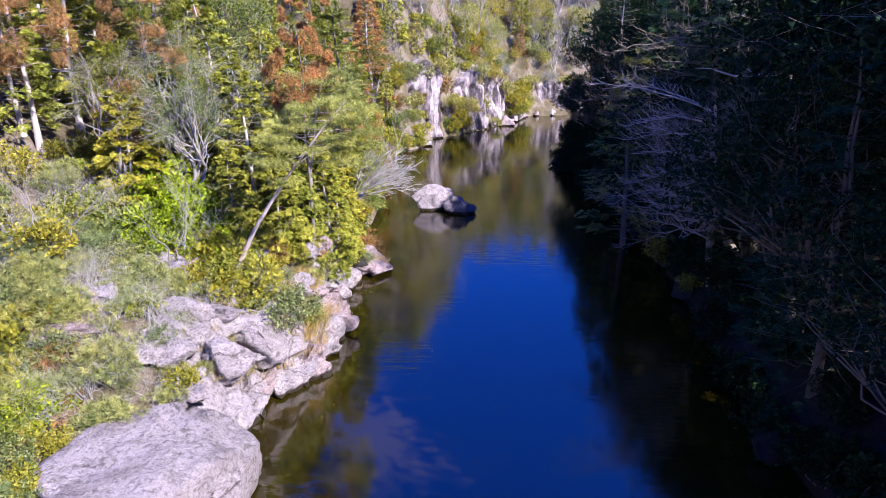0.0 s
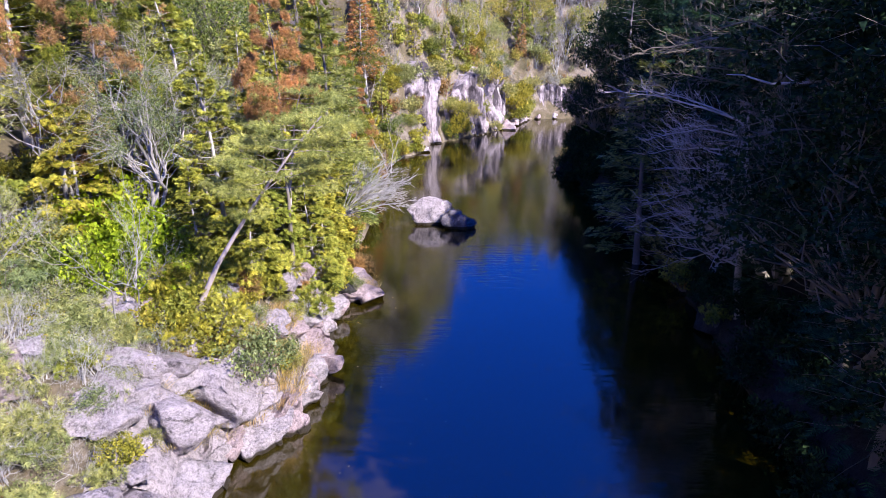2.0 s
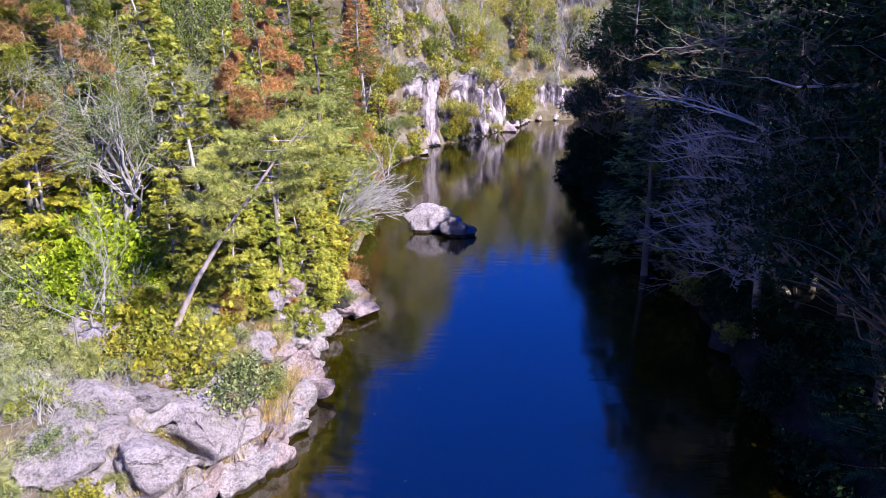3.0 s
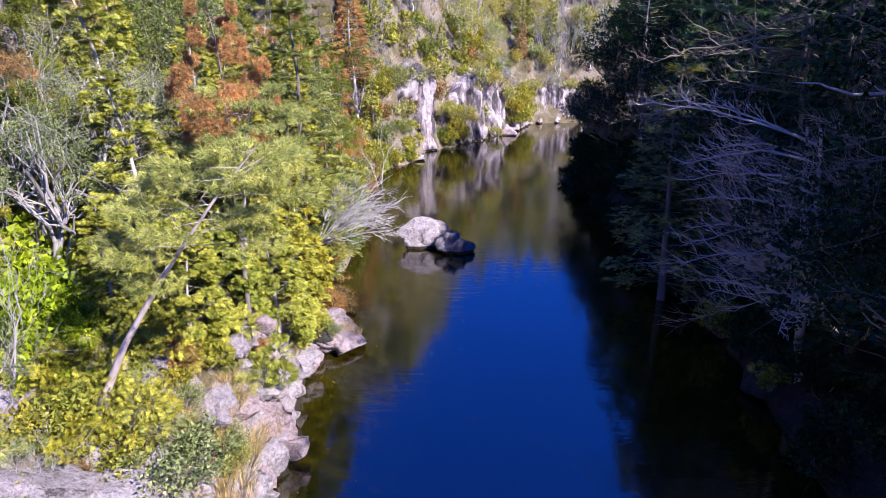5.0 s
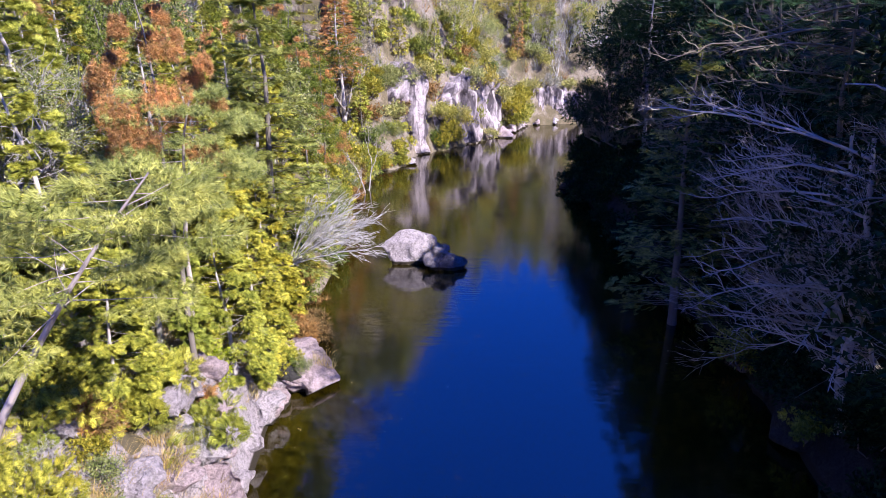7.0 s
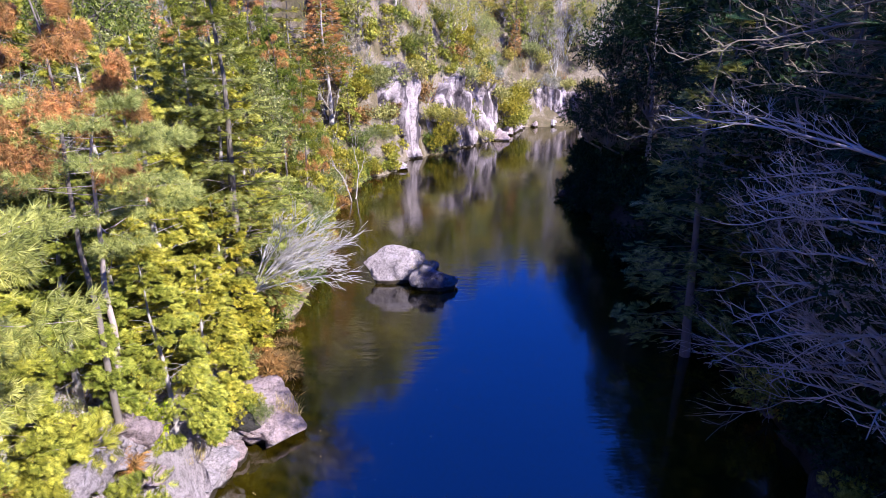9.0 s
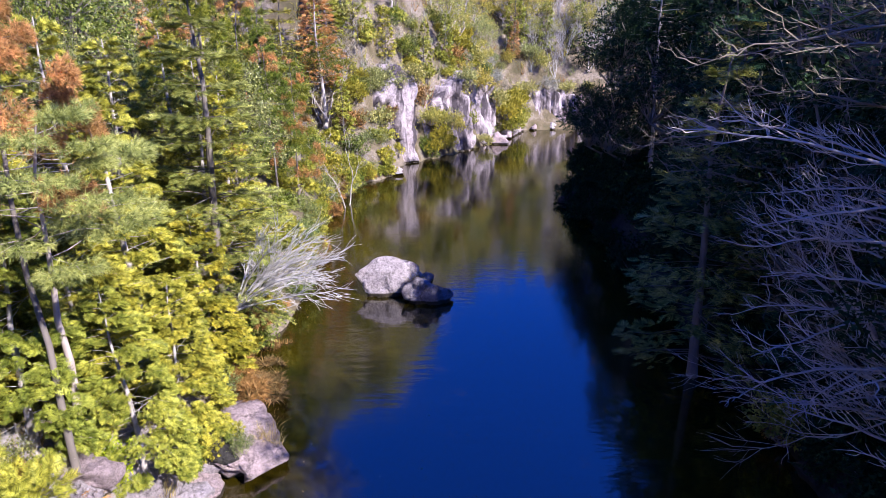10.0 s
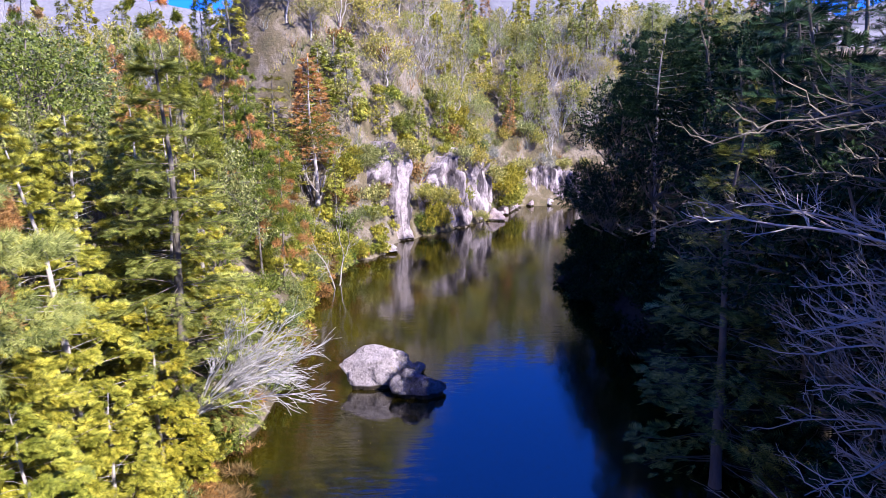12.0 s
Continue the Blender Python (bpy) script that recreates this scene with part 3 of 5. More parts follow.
def wavy(x, y, s, k):
    return np.sin(x / s + k) * np.cos(y / (s * 1.13) + 2 * k) + 0.5 * np.sin(x / s * 2.3 + y / s * 1.9 + k * 3) + 0.25 * np.sin(x / s * 4.1 - y / s * 5.3 + k)


def ground_height(x, y):
    x, y = np.asarray(x, float), np.asarray(y, float)
    d, left = shore_distance(x, y)
    o = np.clip(d, 0, None)
    # left bank: low rock shelf near the start, steeper further on; cliffs past the bend
    shelf = 2.9 * (1 - np.exp(-o / 0.9)) + 0.45 * np.minimum(o, 14) + 0.62 * np.clip(o - 14, 0, 30) + 0.2 * np.clip(o - 44, 0, 60)
    low = 0.9 * (1 - np.exp(-o / 0.8)) + 0.3 * np.minimum(o, 7) + 0.7 * np.clip(o - 7, 0, 37) + 0.2 * np.clip(o - 44, 0, 60)
    k0 = smooth(15.5, 19.0, y + 0 * x)
    shelf = low * (1 - k0) + shelf * k0
    steep = 1.9 * (1 - np.exp(-o / 0.9)) + 0.52 * np.minimum(o, 14) + 0.55 * np.clip(o - 14, 0, 26) + 0.15 * np.clip(o - 40, 0, 60)
    cliff = 3.0 * smooth(0.9, 2.0, o) + 3.6 * smooth(2.0, 3.4, o) + 1.5 * np.clip(o - 2.5, 0, 10) + 9.5 * smooth(6, -5, x) * smooth(-24, -13, x) * smooth(3, 16, o) + 0.1 * np.clip(o - 11.5, 0, 60)
    k1, k2 = smooth(30, 37, y + 0 * x), smooth(74, 82, y + 0.25 * x)
    hl = shelf * (1 - k1) + steep * k1
    hl = hl * (1 - k2) + cliff * k2
    hr = 1.2 * (1 - np.exp(-o / 0.8)) + 0.78 * np.minimum(o, 20) + 0.35 * np.clip(o - 20, 0, 60)
    h = np.where(left, hl, hr)
    h = h + wavy(x, y, 3.1, 1.7) * 0.22 * smooth(0.6, 4, o) + wavy(x, y, 13.0, 0.4) * 1.1 * smooth(6, 25, o)
    crag = np.where(left, 1, 0) * smooth(8, 14, y) * (1 - smooth(31, 35, y)) * smooth(0.2, 1.2, o)
    h = h + crag * (0.3 * np.abs(wavy(x + 0.7 * y, y - 0.4 * x, 0.62, 2.1)) - 0.2 + 0.28 * np.abs(wavy(y, x, 1.5, 0.9)) * smooth(0.5, 2, o))
    h = h * (1 - 0.35 * smooth(12, 26, -x) * smooth(62, 74, y))
    bed = -0.25 - 1.6 * smooth(0, 4, -d)
    h = np.where(d > 0, h - 0.12, bed * smooth(-0.3, 0.4, -d) - 0.12)
    far = smooth(140, 420, np.hypot(x, y - 50))
    return h * (1 - far) + 8 * far


def axis(lo, hi, fine_lo, fine_hi, step, grow=1.16):
    a = list(np.arange(fine_lo, fine_hi + step * 0.5, step))
    s = step
    while a[-1] < hi:
        s *= grow
        a.append(a[-1] + s)
    s = step
    while a[0] > lo:
        s *= grow
        a.insert(0, a[0] - s)
    return np.array(a)


gx, gy = axis(-900, 900, -17, 16, 0.4), axis(-700, 1300, 8, 50, 0.42, 1.05)
X, Y = np.meshgrid(gx, gy)
Zg = ground_height(X, Y)
nx, ny = len(gx), len(gy)
i = (np.arange(ny - 1)[:, None] * nx + np.arange(nx - 1)[None, :]).ravel()
g = Geo()
g.add(np.stack([X, Y, Zg], -1).reshape(-1, 3), np.stack([i, i + 1, i + nx + 1, i + nx], -1))
ground_mesh = g.mesh("ground", GROUND, True)
ground_mesh.materials.append(ROCK)
# right bank ground: shade is put into the darker stone
ground_mesh.materials.append(ROCK_DARK_SHADED)
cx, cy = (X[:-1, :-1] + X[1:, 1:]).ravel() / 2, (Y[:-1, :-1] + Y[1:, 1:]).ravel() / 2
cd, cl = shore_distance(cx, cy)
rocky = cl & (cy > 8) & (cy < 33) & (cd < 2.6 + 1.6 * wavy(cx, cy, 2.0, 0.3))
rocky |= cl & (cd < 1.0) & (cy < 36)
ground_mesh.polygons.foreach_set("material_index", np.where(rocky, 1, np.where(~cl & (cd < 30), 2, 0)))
tagged(new("ground", ground_mesh), "steep gorge sides of leaf litter, soil and stone", "ground", kind="structure")
g = Geo()
g.add([(-30, -90, 0), (130, -90, 0), (130, 140, 0), (-30, 140, 0)], [(0, 1, 2, 3)])
tagged(new("water", g.mesh("water", WATER)), "still olive river water mirroring sky and banks", "river", kind="structure")

# added ridge that stands for pale sky above the far slope
RX, RY = np.meshgrid(np.linspace(-620, 620, 90), np.linspace(330, 620, 24))
RZ = 88 * np.sin(np.clip((RY - 330) / 290, 0, 1) * math.pi) ** 0.8 * (1 + 0.22 * wavy(RX, RY, 70.0, 0.6)) + 2.5 * wavy(RX, RY, 9.0, 1.1)
i = (np.arange(23)[:, None] * 90 + np.arange(89)[None, :]).ravel()
g = Geo()
g.add(np.stack([RX, RY, RZ], -1).reshape(-1, 3), np.stack([i, i + 1, i + 91, i + 90], -1))
tagged(new("backdrop", g.mesh("backdrop", RIDGE, True)), "added distant ridge standing for the pale low sky", "hills", kind="structure")


def height_at(x, y):
    return float(ground_height(np.array([x]), np.array([y]))[0])


# ---- planting ----
PROTO = {}


def plant(key, make, x, y, scale=1.0, turn=0.0, sink=0.1, z=None, tilt=(0, 0), stretch=1.0, **tags):
    """Sets one plant on the ground; the first of a kind is built, the rest share its meshes."""
    m = pose(x, y, (height_at(x, y) if z is None else z) - sink, tilt[0], tilt[1], turn) @ Matrix.Diagonal((scale, scale, scale * stretch, 1))
    if key in PROTO:
        s = PROTO[key].scale
        ob = copy_thing(PROTO[key], m @ Matrix.Diagonal((1 / s[0], 1 / s[1], 1 / s[2], 1)))
    else:
        ob = PROTO[key] = make()
        ob.matrix_basis = m
    return tagged(ob, **tags)


FAN, FROND = frond_spray(7, 0.5, 0.1), frond_spray(6, 0.36, 0.1)
_r = np.random.default_rng(5)
TUFT, POM, LEAVES, SMALL = tuft_spray(_r, 18, 0.028, 1.0), tuft_spray(_r, 18, 0.045, 1.3), leaf_spray(_r), leaf_spray(_r, 8, 0.28)
FARFAN, FARLEAF, FARTWIG = fan_spray(6, 66, 0.24), leaf_spray(_r, 7, 0.36), tuft_spray(_r, 9, 0.03, 0.6)


def hinoki(seed, h=8.5, r=2.1, pads=96, per=84, spray=0.235):
    return lambda: conifer("hinoki_tree", seed, h, r, "hinoki", BARK_PALE, FAN, spray, pads, per, base=0.1, tip=0.1, droop=0.4, rise=0.25, pad_len=0.45, pad_wide=0.55, thick=0.05, round_=0.75, flat=0.65)


def fir(seed, h=14.0, r=3.3, per=20, spray=0.54):
    return lambda: conifer("fir_tree", seed, h, r, "fir", BARK, FROND, spray, 100, per, base=0.14, tip=0.08, droop=0.08, rise=0.1, pad_len=0.72, pad_wide=0.4, thick=0.02, tiers=12, flat=0.95)


def sugi(seed, h=13.0, r=2.6, main="sugi", share=0.3, pads=44, base=0.24, per=46, spray=0.28, bark=None, trunk_r=0.1):
    return lambda: conifer("cedar_tree", seed, h, r, main, bark or BARK, POM, spray, pads, per, base=base, tip=0.15, droop=0.1, rise=0.25, second="rust", second_share=share, pad_len=0.36, pad_wide=0.9, thick=0.2, flat=0.3, trunk_r=trunk_r)


def pine(seed, h=8.0, lean=(0.3, 0.05), pads=34):
    return lambda: conifer("pine_tree", seed, h, 2.3, "pine", BARK_PINE, TUFT, 0.19, pads, 105, base=0.66, tip=0.5, droop=0.0, rise=0.12, pad_len=0.55, pad_wide=0.6, thick=0.07, lean=lean, trunk_r=0.12, round_=0.5, flat=0.3)


def oak(seed, foliage="oak", h=9.0, r=2.8, bark=None):
    return lambda: broadleaf("oak_tree", seed, h, r, foliage, bark or BARK, 50, 22, 0.4, base=0.2, stems=2, template=LEAVES, twigs=2)


def far_tree(kind, seed):
    if kind in ("fir", "hinoki", "rust", "sugi"):
        return lambda: conifer("conifer_tree", seed, 11.0, 2.5, kind, BARK, FARFAN, 0.62, 64, 10, base=0.12, droop=0.25, pad_len=0.65, pad_wide=0.5, thick=0.14, tiers=15 if kind == "fir" else 0, flat=0.5)
    if kind == "bare":
        return lambda: bare_tree("bare_tree", seed, 8.5, 2.0, BARK_PALE, 3, 4, (0, 0, 0.35), 1.3, 2, open_=0.42)
    return lambda: broadleaf("oak_tree", seed, 8.5, 3.0, kind, BARK_PALE, 30, 12, 0.62, base=0.06, stems=1, template=FARTWIG if kind == "slope_grey" else FARLEAF, twigs=0, clump_r=0.36)


# ---- left bank: rocks ----
tagged(rock("boulder", 3, (2.6, 3.3, 2.2), ROCK, 7, 5, 0.12, at=(-8.2, 14.0, 0.85), turn=-8, flat_top=0.8), "huge lavender-grey weathered boulder at the water's edge", "boulder")
for k, (x, y, z, sx, sy, sz, mat, what) in enumerate([
        (-4.95, 25.9, 0.3, 0.75, 1.3, 0.8, ROCK_PALE, "pale flat slab sloping into the river"),
        (-5.45, 27.3, 0.8, 1.2, 1.4, 1.25, ROCK_BROWN, "reddish-grey rock above the water"),
        (-6.9, 27.8, 2.6, 1.25, 1.2, 0.95, ROCK_PALE, "pale weathered rock among bank shrubs"),
        (-4.15, 34.7, 0.25, 2.5, 1.5, 1.0, ROCK_BROWN, "reddish-grey rock point with grass on top"),
        (-5.6, 34.6, 0.5, 1.5, 1.4, 1.1, ROCK_DARK_SHADED, "dark undercut rock at the point"),
        (-5.5, 22.6, 0.3, 0.9, 0.8, 0.6, ROCK_PALE, "pale shore slab by the water"),
        (-5.3, 24.3, 0.3, 0.8, 0.9, 0.6, ROCK_PALE, "pale shore slab by the water"),
        (-7.0, 22.0, 2.2, 1.4, 1.5, 1.2, ROCK, "lavender-grey rock of the sunlit bank"),
        (-8.4, 24.2, 3.6, 1.6, 1.4, 0.9, ROCK, "lavender-grey bank rock with cracks"),
        (-8.9, 20.6, 3.6, 1.5, 1.5, 0.9, ROCK, "lavender-grey bank rock with cracks"),
        (-6.8, 24.6, 2.6, 1.2, 1.3, 1.0, ROCK, "lavender-grey rock of the sunlit bank"),
        (-10.6, 21.4, 4.5, 1.5, 1.4, 0.8, ROCK, "lavender-grey rock of the sunlit bank"),
        (-7.6, 19.6, 2.3, 1.3, 1.2, 1.1, ROCK, "lavender-grey rock of the sunlit bank"),
        (-6.3, 26.2, 1.9, 1.0, 1.1, 0.9, ROCK_BROWN, "reddish rock of the sunlit bank"),
        (-9.2, 18.4, 2.9, 1.6, 1.0, 0.9, ROCK, "lavender-grey rock of the sunlit bank"),
        (-12.0, 18.2, 4.6, 1.5, 1.6, 0.8, ROCK_BROWN, "reddish earth-stained rock on the bank")]):
    tagged(rock("rock", 20 + k, (sx, sy, sz), mat, 12, 4, 0.17, at=(x, y, z), turn=k * 47.0, flat_top=0.7), what, "rock")

# slabs of the rock shelf, half sunk in the bank
rs = np.random.default_rng(77)
for k in range(44):
    y = rs.uniform(17.5, 31)
    d = rs.uniform(0.2, 5.0)
    x = float(np.interp(y, [a for a, _ in LEFT], [a for _, a in LEFT])) - d
    s = rs.uniform(0.25, 1.15) ** 1.3
    tagged(rock("rock", 200 + k, (s * 1.35, s, s * 0.55), (ROCK, ROCK_PALE, ROCK, ROCK_BROWN)[k % 4], 9, 4, 0.26, at=(x, y, height_at(x, y) + s * 0.1), turn=rs.uniform(0, 360), tilt=(rs.uniform(-14, 14), rs.uniform(-14, 14))), "weathered slab half sunk in the rocky bank", "rock", group="slabs of the rocky bank")

# broken stones along the waterline
for k in range(26):
    y = rs.uniform(19.5, 33.5)
    x = float(np.interp(y, [a for a, _ in LEFT], [a for _, a in LEFT])) + rs.uniform(-0.35, 0.15)
    z = rs.uniform(0.35, 0.75)
    tagged(rock("rock", 260 + k, (z * 1.2, z * 1.3, z), (ROCK_PALE, ROCK, ROCK_BROWN)[k % 3], 12, 3, 0.17, at=(x, y, 0.1 + z * rs.uniform(0.1, 0.9)), turn=rs.uniform(0, 360), tilt=(rs.uniform(-20, 20), rs.uniform(-20, 20))), "broken stone at the river's edge", "rock", group="stones of the waterline")

STONES = [ob for ob in scene.objects if ob.name.startswith("rock") and ob.data and abs(ob.matrix_basis.translation.y - 34.7) < 0.05]

# islet: a pale rock and one leaning on it, shade put into its darker stone
tagged(rock("islet_rock", 61, (2.3, 1.6, 1.75), ROCK, 11, 5, 0.1, at=(-0.3, 48.3, 0.25), turn=15), "pale weathered rock standing in the river", "rock")
tagged(rock("islet_rock", 65, (1.45, 1.15, 1.15), ROCK_HALF_SHADE, 7, 5, 0.15, at=(1.15, 47.4, 0.15), turn=-20, flat_top=0.75), "grey rock darkened for shade, against the pale one in the river", "rock")


STONES += [ob for ob in scene.objects if ob.name.startswith("islet_rock")]


# ---- cliffs past the bend ----
def cliff_face(name, seed, path, top, depth, mat, label):
    """A craggy wall along path (x, y), with ribs and ledges, leaning back to the hill; closed at its top."""
    rng = np.random.default_rng(seed)
    path = np.asarray(path, float)
    seg = np.concatenate([[0], np.cumsum(np.hypot(*np.diff(path, axis=0).T))])
    nu, nv = max(12, int(seg[-1] / 0.22)), 34
    u = np.linspace(0, seg[-1], nu)
    px, py = np.interp(u, seg, path[:, 0]), np.interp(u, seg, path[:, 1])
    tx, ty = np.gradient(px), np.gradient(py)
    n = np.hypot(tx, ty)
    ox, oy = -ty / n, tx / n
    tops = np.interp(u, np.linspace(0, seg[-1], len(top)), top) + np.array([noise.fractal(Vector((t * 0.9, seed, 0)), 0.8, 2, 3) for t in u]) * 0.9
    v = []
    for a in range(nu):
        for b in range(nv):
            s = b / (nv - 1)
            z = -0.6 + (tops[a] + 0.6) * min(s / 0.8, 1.0)
            back = depth * 0.3 * s + max(0, s - 0.8) / 0.2 * (depth + 1.5)
            q = Vector((px[a] * 0.55, py[a] * 0.55, z * 0.16 + seed))
            col = noise.cell(Vector((u[a] * 0.62 + 0.1 * z + 0.5 * noise.noise(Vector((u[a] * 0.7, z * 0.4, seed))), z * 0.16 + 3, seed)))
            w = noise.fractal(q * 0.8, 0.8, 2.1, 4) * 0.55 + (col - 0.5) * 0.7 + noise.fractal(Vector((px[a], py[a], z * 0.6)) * 1.2, 0.9, 2, 5) * 0.3
            w -= 0.4 * max(0.0, 1 - abs(noise.noise(Vector((u[a] * 0.5, z * 0.05, seed * 3.1)))) * 9)
            edge = min(a, nu - 1 - a) / 9
            back += max(0, 1 - edge) ** 2 * 2.2 - w
            v.append((px[a] + ox[a] * back, py[a] + oy[a] * back, z + 0.25 * noise.noise(q * 3)))
    i = (np.arange(nu - 1)[:, None] * nv + np.arange(nv - 1)[None, :]).ravel()
    g = Geo()
    g.add(v, np.stack([i, i + nv, i + nv + 1, i + 1], -1))
    return tagged(new(name, g.mesh(name, mat, True)), label, "cliff")


cliff_face("cliff", 7, [(-4.6, 79.0), (-2.3, 81.3), (-0.5, 83.4), (1.7, 86.2)], [4.0, 7.5, 9.6, 9.0, 7.0], 3.2, ROCK_CLIFF, "streaked pale cliff face rising from the river")
cliff_face("cliff", 12, [(1.0, 85.4), (3.4, 88.6), (6.0, 91.0), (7.9, 92.8)], [5.0, 6.0, 7.6, 8.4, 7.4], 2.8, ROCK_CLIFF, "pinkish ribbed cliff with dark streaks")
cliff_face("cliff", 15, [(7.9, 93.0), (9.0, 95.2), (10.6, 98.6)], [8.0, 7.5, 5.0], 2.0, ROCK_CLIFF, "narrow dark-cracked cliff rib")
cliff_face("cliff", 18, [(13.0, 106.6), (15.5, 107.6), (19.8, 108.0), (24, 108.6)], [3.5, 5.5, 5.0, 4.0], 2.0, ROCK_CLIFF, "pale far cliff at the river's bend")
tagged(rock("rock", 70, (1.3, 1.2, 1.5), ROCK_BROWN, 8, 4, 0.14, at=(9.6, 95.4, 0.5)), "pinkish rock at the cliff's foot", "rock")
for k in range(11):
    y = 98.5 + k * 0.9
    tagged(rock("rock", 90 + k, (0.9, 0.8, 0.7 + 0.1 * (k % 4)), (ROCK_PALE, ROCK_BROWN)[k % 2], 9, 3, 0.15, at=(float(np.interp(y, [a for a, _ in LEFT], [a for _, a in LEFT])), y, 0.2), turn=k * 63.0), "pale stone at the foot of the far cliffs", "rock", group="stones below the cliffs")
for k, (x, y, s) in enumerate([(-3.0, 77.2, 1.2), (-4.4, 76.2, 1.1), (-1.9, 77.3, 0.7), (-5.6, 75.0, 0.9), (-2.6, 78.6, 1.0)]):
    tagged(rock("rock", 80 + k, (s * 1.3, s, s * 0.5), ROCK_PALE, 8, 3, 0.14, at=(x, y, 0.15), turn=k * 40), "pale slab on the low river spit", "rock")

# ---- left bank: trees that stand out ----
rngp = np.random.default_rng(11)
plant("pine1", pine(31, 7.2, (0.68, -0.16), 26), -8.4, 22.8, 1.0, 0, label="leaning red pine with soft yellow-green needles", category="pine tree")
plant("pine2", pine(33, 8.4, (0.17, -0.2), 30), -6.9, 30.7, 1.0, 0, label="red pine with a pale trunk and soft needles", category="pine tree")
plant("rustA", sugi(41, 12.0, 2.2, "rust", 0.0, 26, 0.6, 240, 0.13), -6.3, 29.4, 1.0, 0, label="withered rust-brown cedar with pale trunk", category="cedar tree")
plant("rustC", sugi(43, 13.0, 3.2, "rust", 0.0, 46, 0.3, 200, 0.15, BARK_PINE, 0.15), -17.2, 26.8, 0.85, 30, label="withered rust-brown cedar with a thick pale trunk", category="cedar tree")
plant("rustB", sugi(42, 12.0, 2.9, "sugi", 0.6, 44, 0.24, 130, 0.16), -12.6, 27.5, 1.0, 200, label="cedar with green and rust-brown sprays", category="cedar tree")
plant("bareA", lambda: bare_tree("bare_tree", 51, 5.4, 2.2, BARK_BIRCH, 3, 5, (0.05, -0.1, 0.34), 0.42, 2, open_=0.46), -10.0, 21.8, 0.9, label="leafless pale multi-stemmed tree on bank rock", category="bare tree")
plant("bareA", None, -13.0, 19.6, 0.75, 70, label="leafless pale multi-stemmed tree on the bank", category="bare tree")
plant("birchA", lambda: broadleaf("birch_tree", 52, 7.5, 1.9, "grey", BARK_BIRCH, 34, 34, 0.2, base=0.25, stems=3, template=SMALL, twigs=5), -9.8, 29.2, 1.05, label="pale slender tree with thin grey-green leaves", category="tree")
plant("birchA", None, -10.4, 26.2, 0.9, 120, label="pale slender tree with thin grey-green leaves", category="tree")
for x, y, s, a in [(-11.4, 27.0, 1.0, 200), (-12.2, 30.4, 1.15, 80), (-8.8, 31.8, 0.9, 300), (-13.2, 25.6, 0.9, 20), (-10.9, 33.4, 1.1, 150)]:
    plant("birchA", None, x, y, s, a, label="pale slender tree with thin grey-green leaves", category="tree", group="trees of the wooded bank")
plant("hinA", hinoki(61, 7.0, 2.0), -6.5, 38.0, 0.9, 0, label="bright yellow-green hinoki by the river", category="hinoki tree")
plant("hinB", hinoki(62, 9.5, 2.1), -7.6, 36.0, 1.0, 40, label="tall yellow-green hinoki with pale trunk", category="hinoki tree")
plant("hinC", hinoki(63, 6.0, 2.0), -5.9, 34.0, 0.85, 80, label="yellow-green hinoki leaning over the river point", category="hinoki tree")
plant("hinA", None, -5.9, 31.4, 0.78, 130, label="bright yellow-green hinoki above the shore rocks", category="hinoki tree")
plant("hinC", None, -7.6, 32.6, 1.1, 230, label="yellow-green hinoki on the wooded bank", category="hinoki tree")
plant("hinC", None, -7.4, 26.9, 0.72, 10, label="young yellow-green hinoki on the wooded bank", category="hinoki tree")
plant("hinA", None, -8.9, 30.9, 0.95, 300, label="bright yellow-green hinoki on the wooded bank", category="hinoki tree")
for x, y, s, a in [(-8.4, 27.6, 0.85, 50), (-11.6, 28.6, 1.0, 190), (-7.5, 29.9, 0.9, 330), (-10.8, 31.6, 1.05, 20), (-12.6, 25.2, 0.9, 100), (-9.6, 33.6, 1.1, 250), (-8.9, 25.6, 0.6, 180)]:
    plant(("hinA", "hinC", "hinB")[int(a) % 3], None, x, y, s, a, label="yellow-green hinoki on the wooded bank", category="hinoki tree", group="trees of the wooded bank")
plant("firBig", fir(71, 14.0, 3.7, 62, 0.44), -6.7, 40.7, 0.98, 0, label="tall fir with flat tiers of green boughs", category="fir tree")
plant("bareB", lambda: arching_shrub("bare_shrub", 53, 4.7, BARK_TWIG, 12), -5.75, 39.0, 1.0, 12, z=3.2, label="leafless silver shrub arching over the water", category="bare shrub")
plant("deadA", lambda: conifer("dead_conifer", 72, 12.5, 2.5, "rust", BARK_PALE, FROND, 0.42, 80, 26, base=0.34, droop=0.1, pad_len=0.75, pad_wide=0.5, thick=0.12, flat=0.5), -8.45, 77.0, 1.05, label="withered orange-brown conifer with bare white trunk", category="conifer tree")
plant("leanW", lambda: bare_tree("bare_tree", 54, 7.0, 2.0, BARK_PALE, 2, 4, (0.3, 0, 0.5), 0.7, 2), -5.2, 65.2, 1.0, label="leaning leafless white tree by the cliff", category="bare tree")

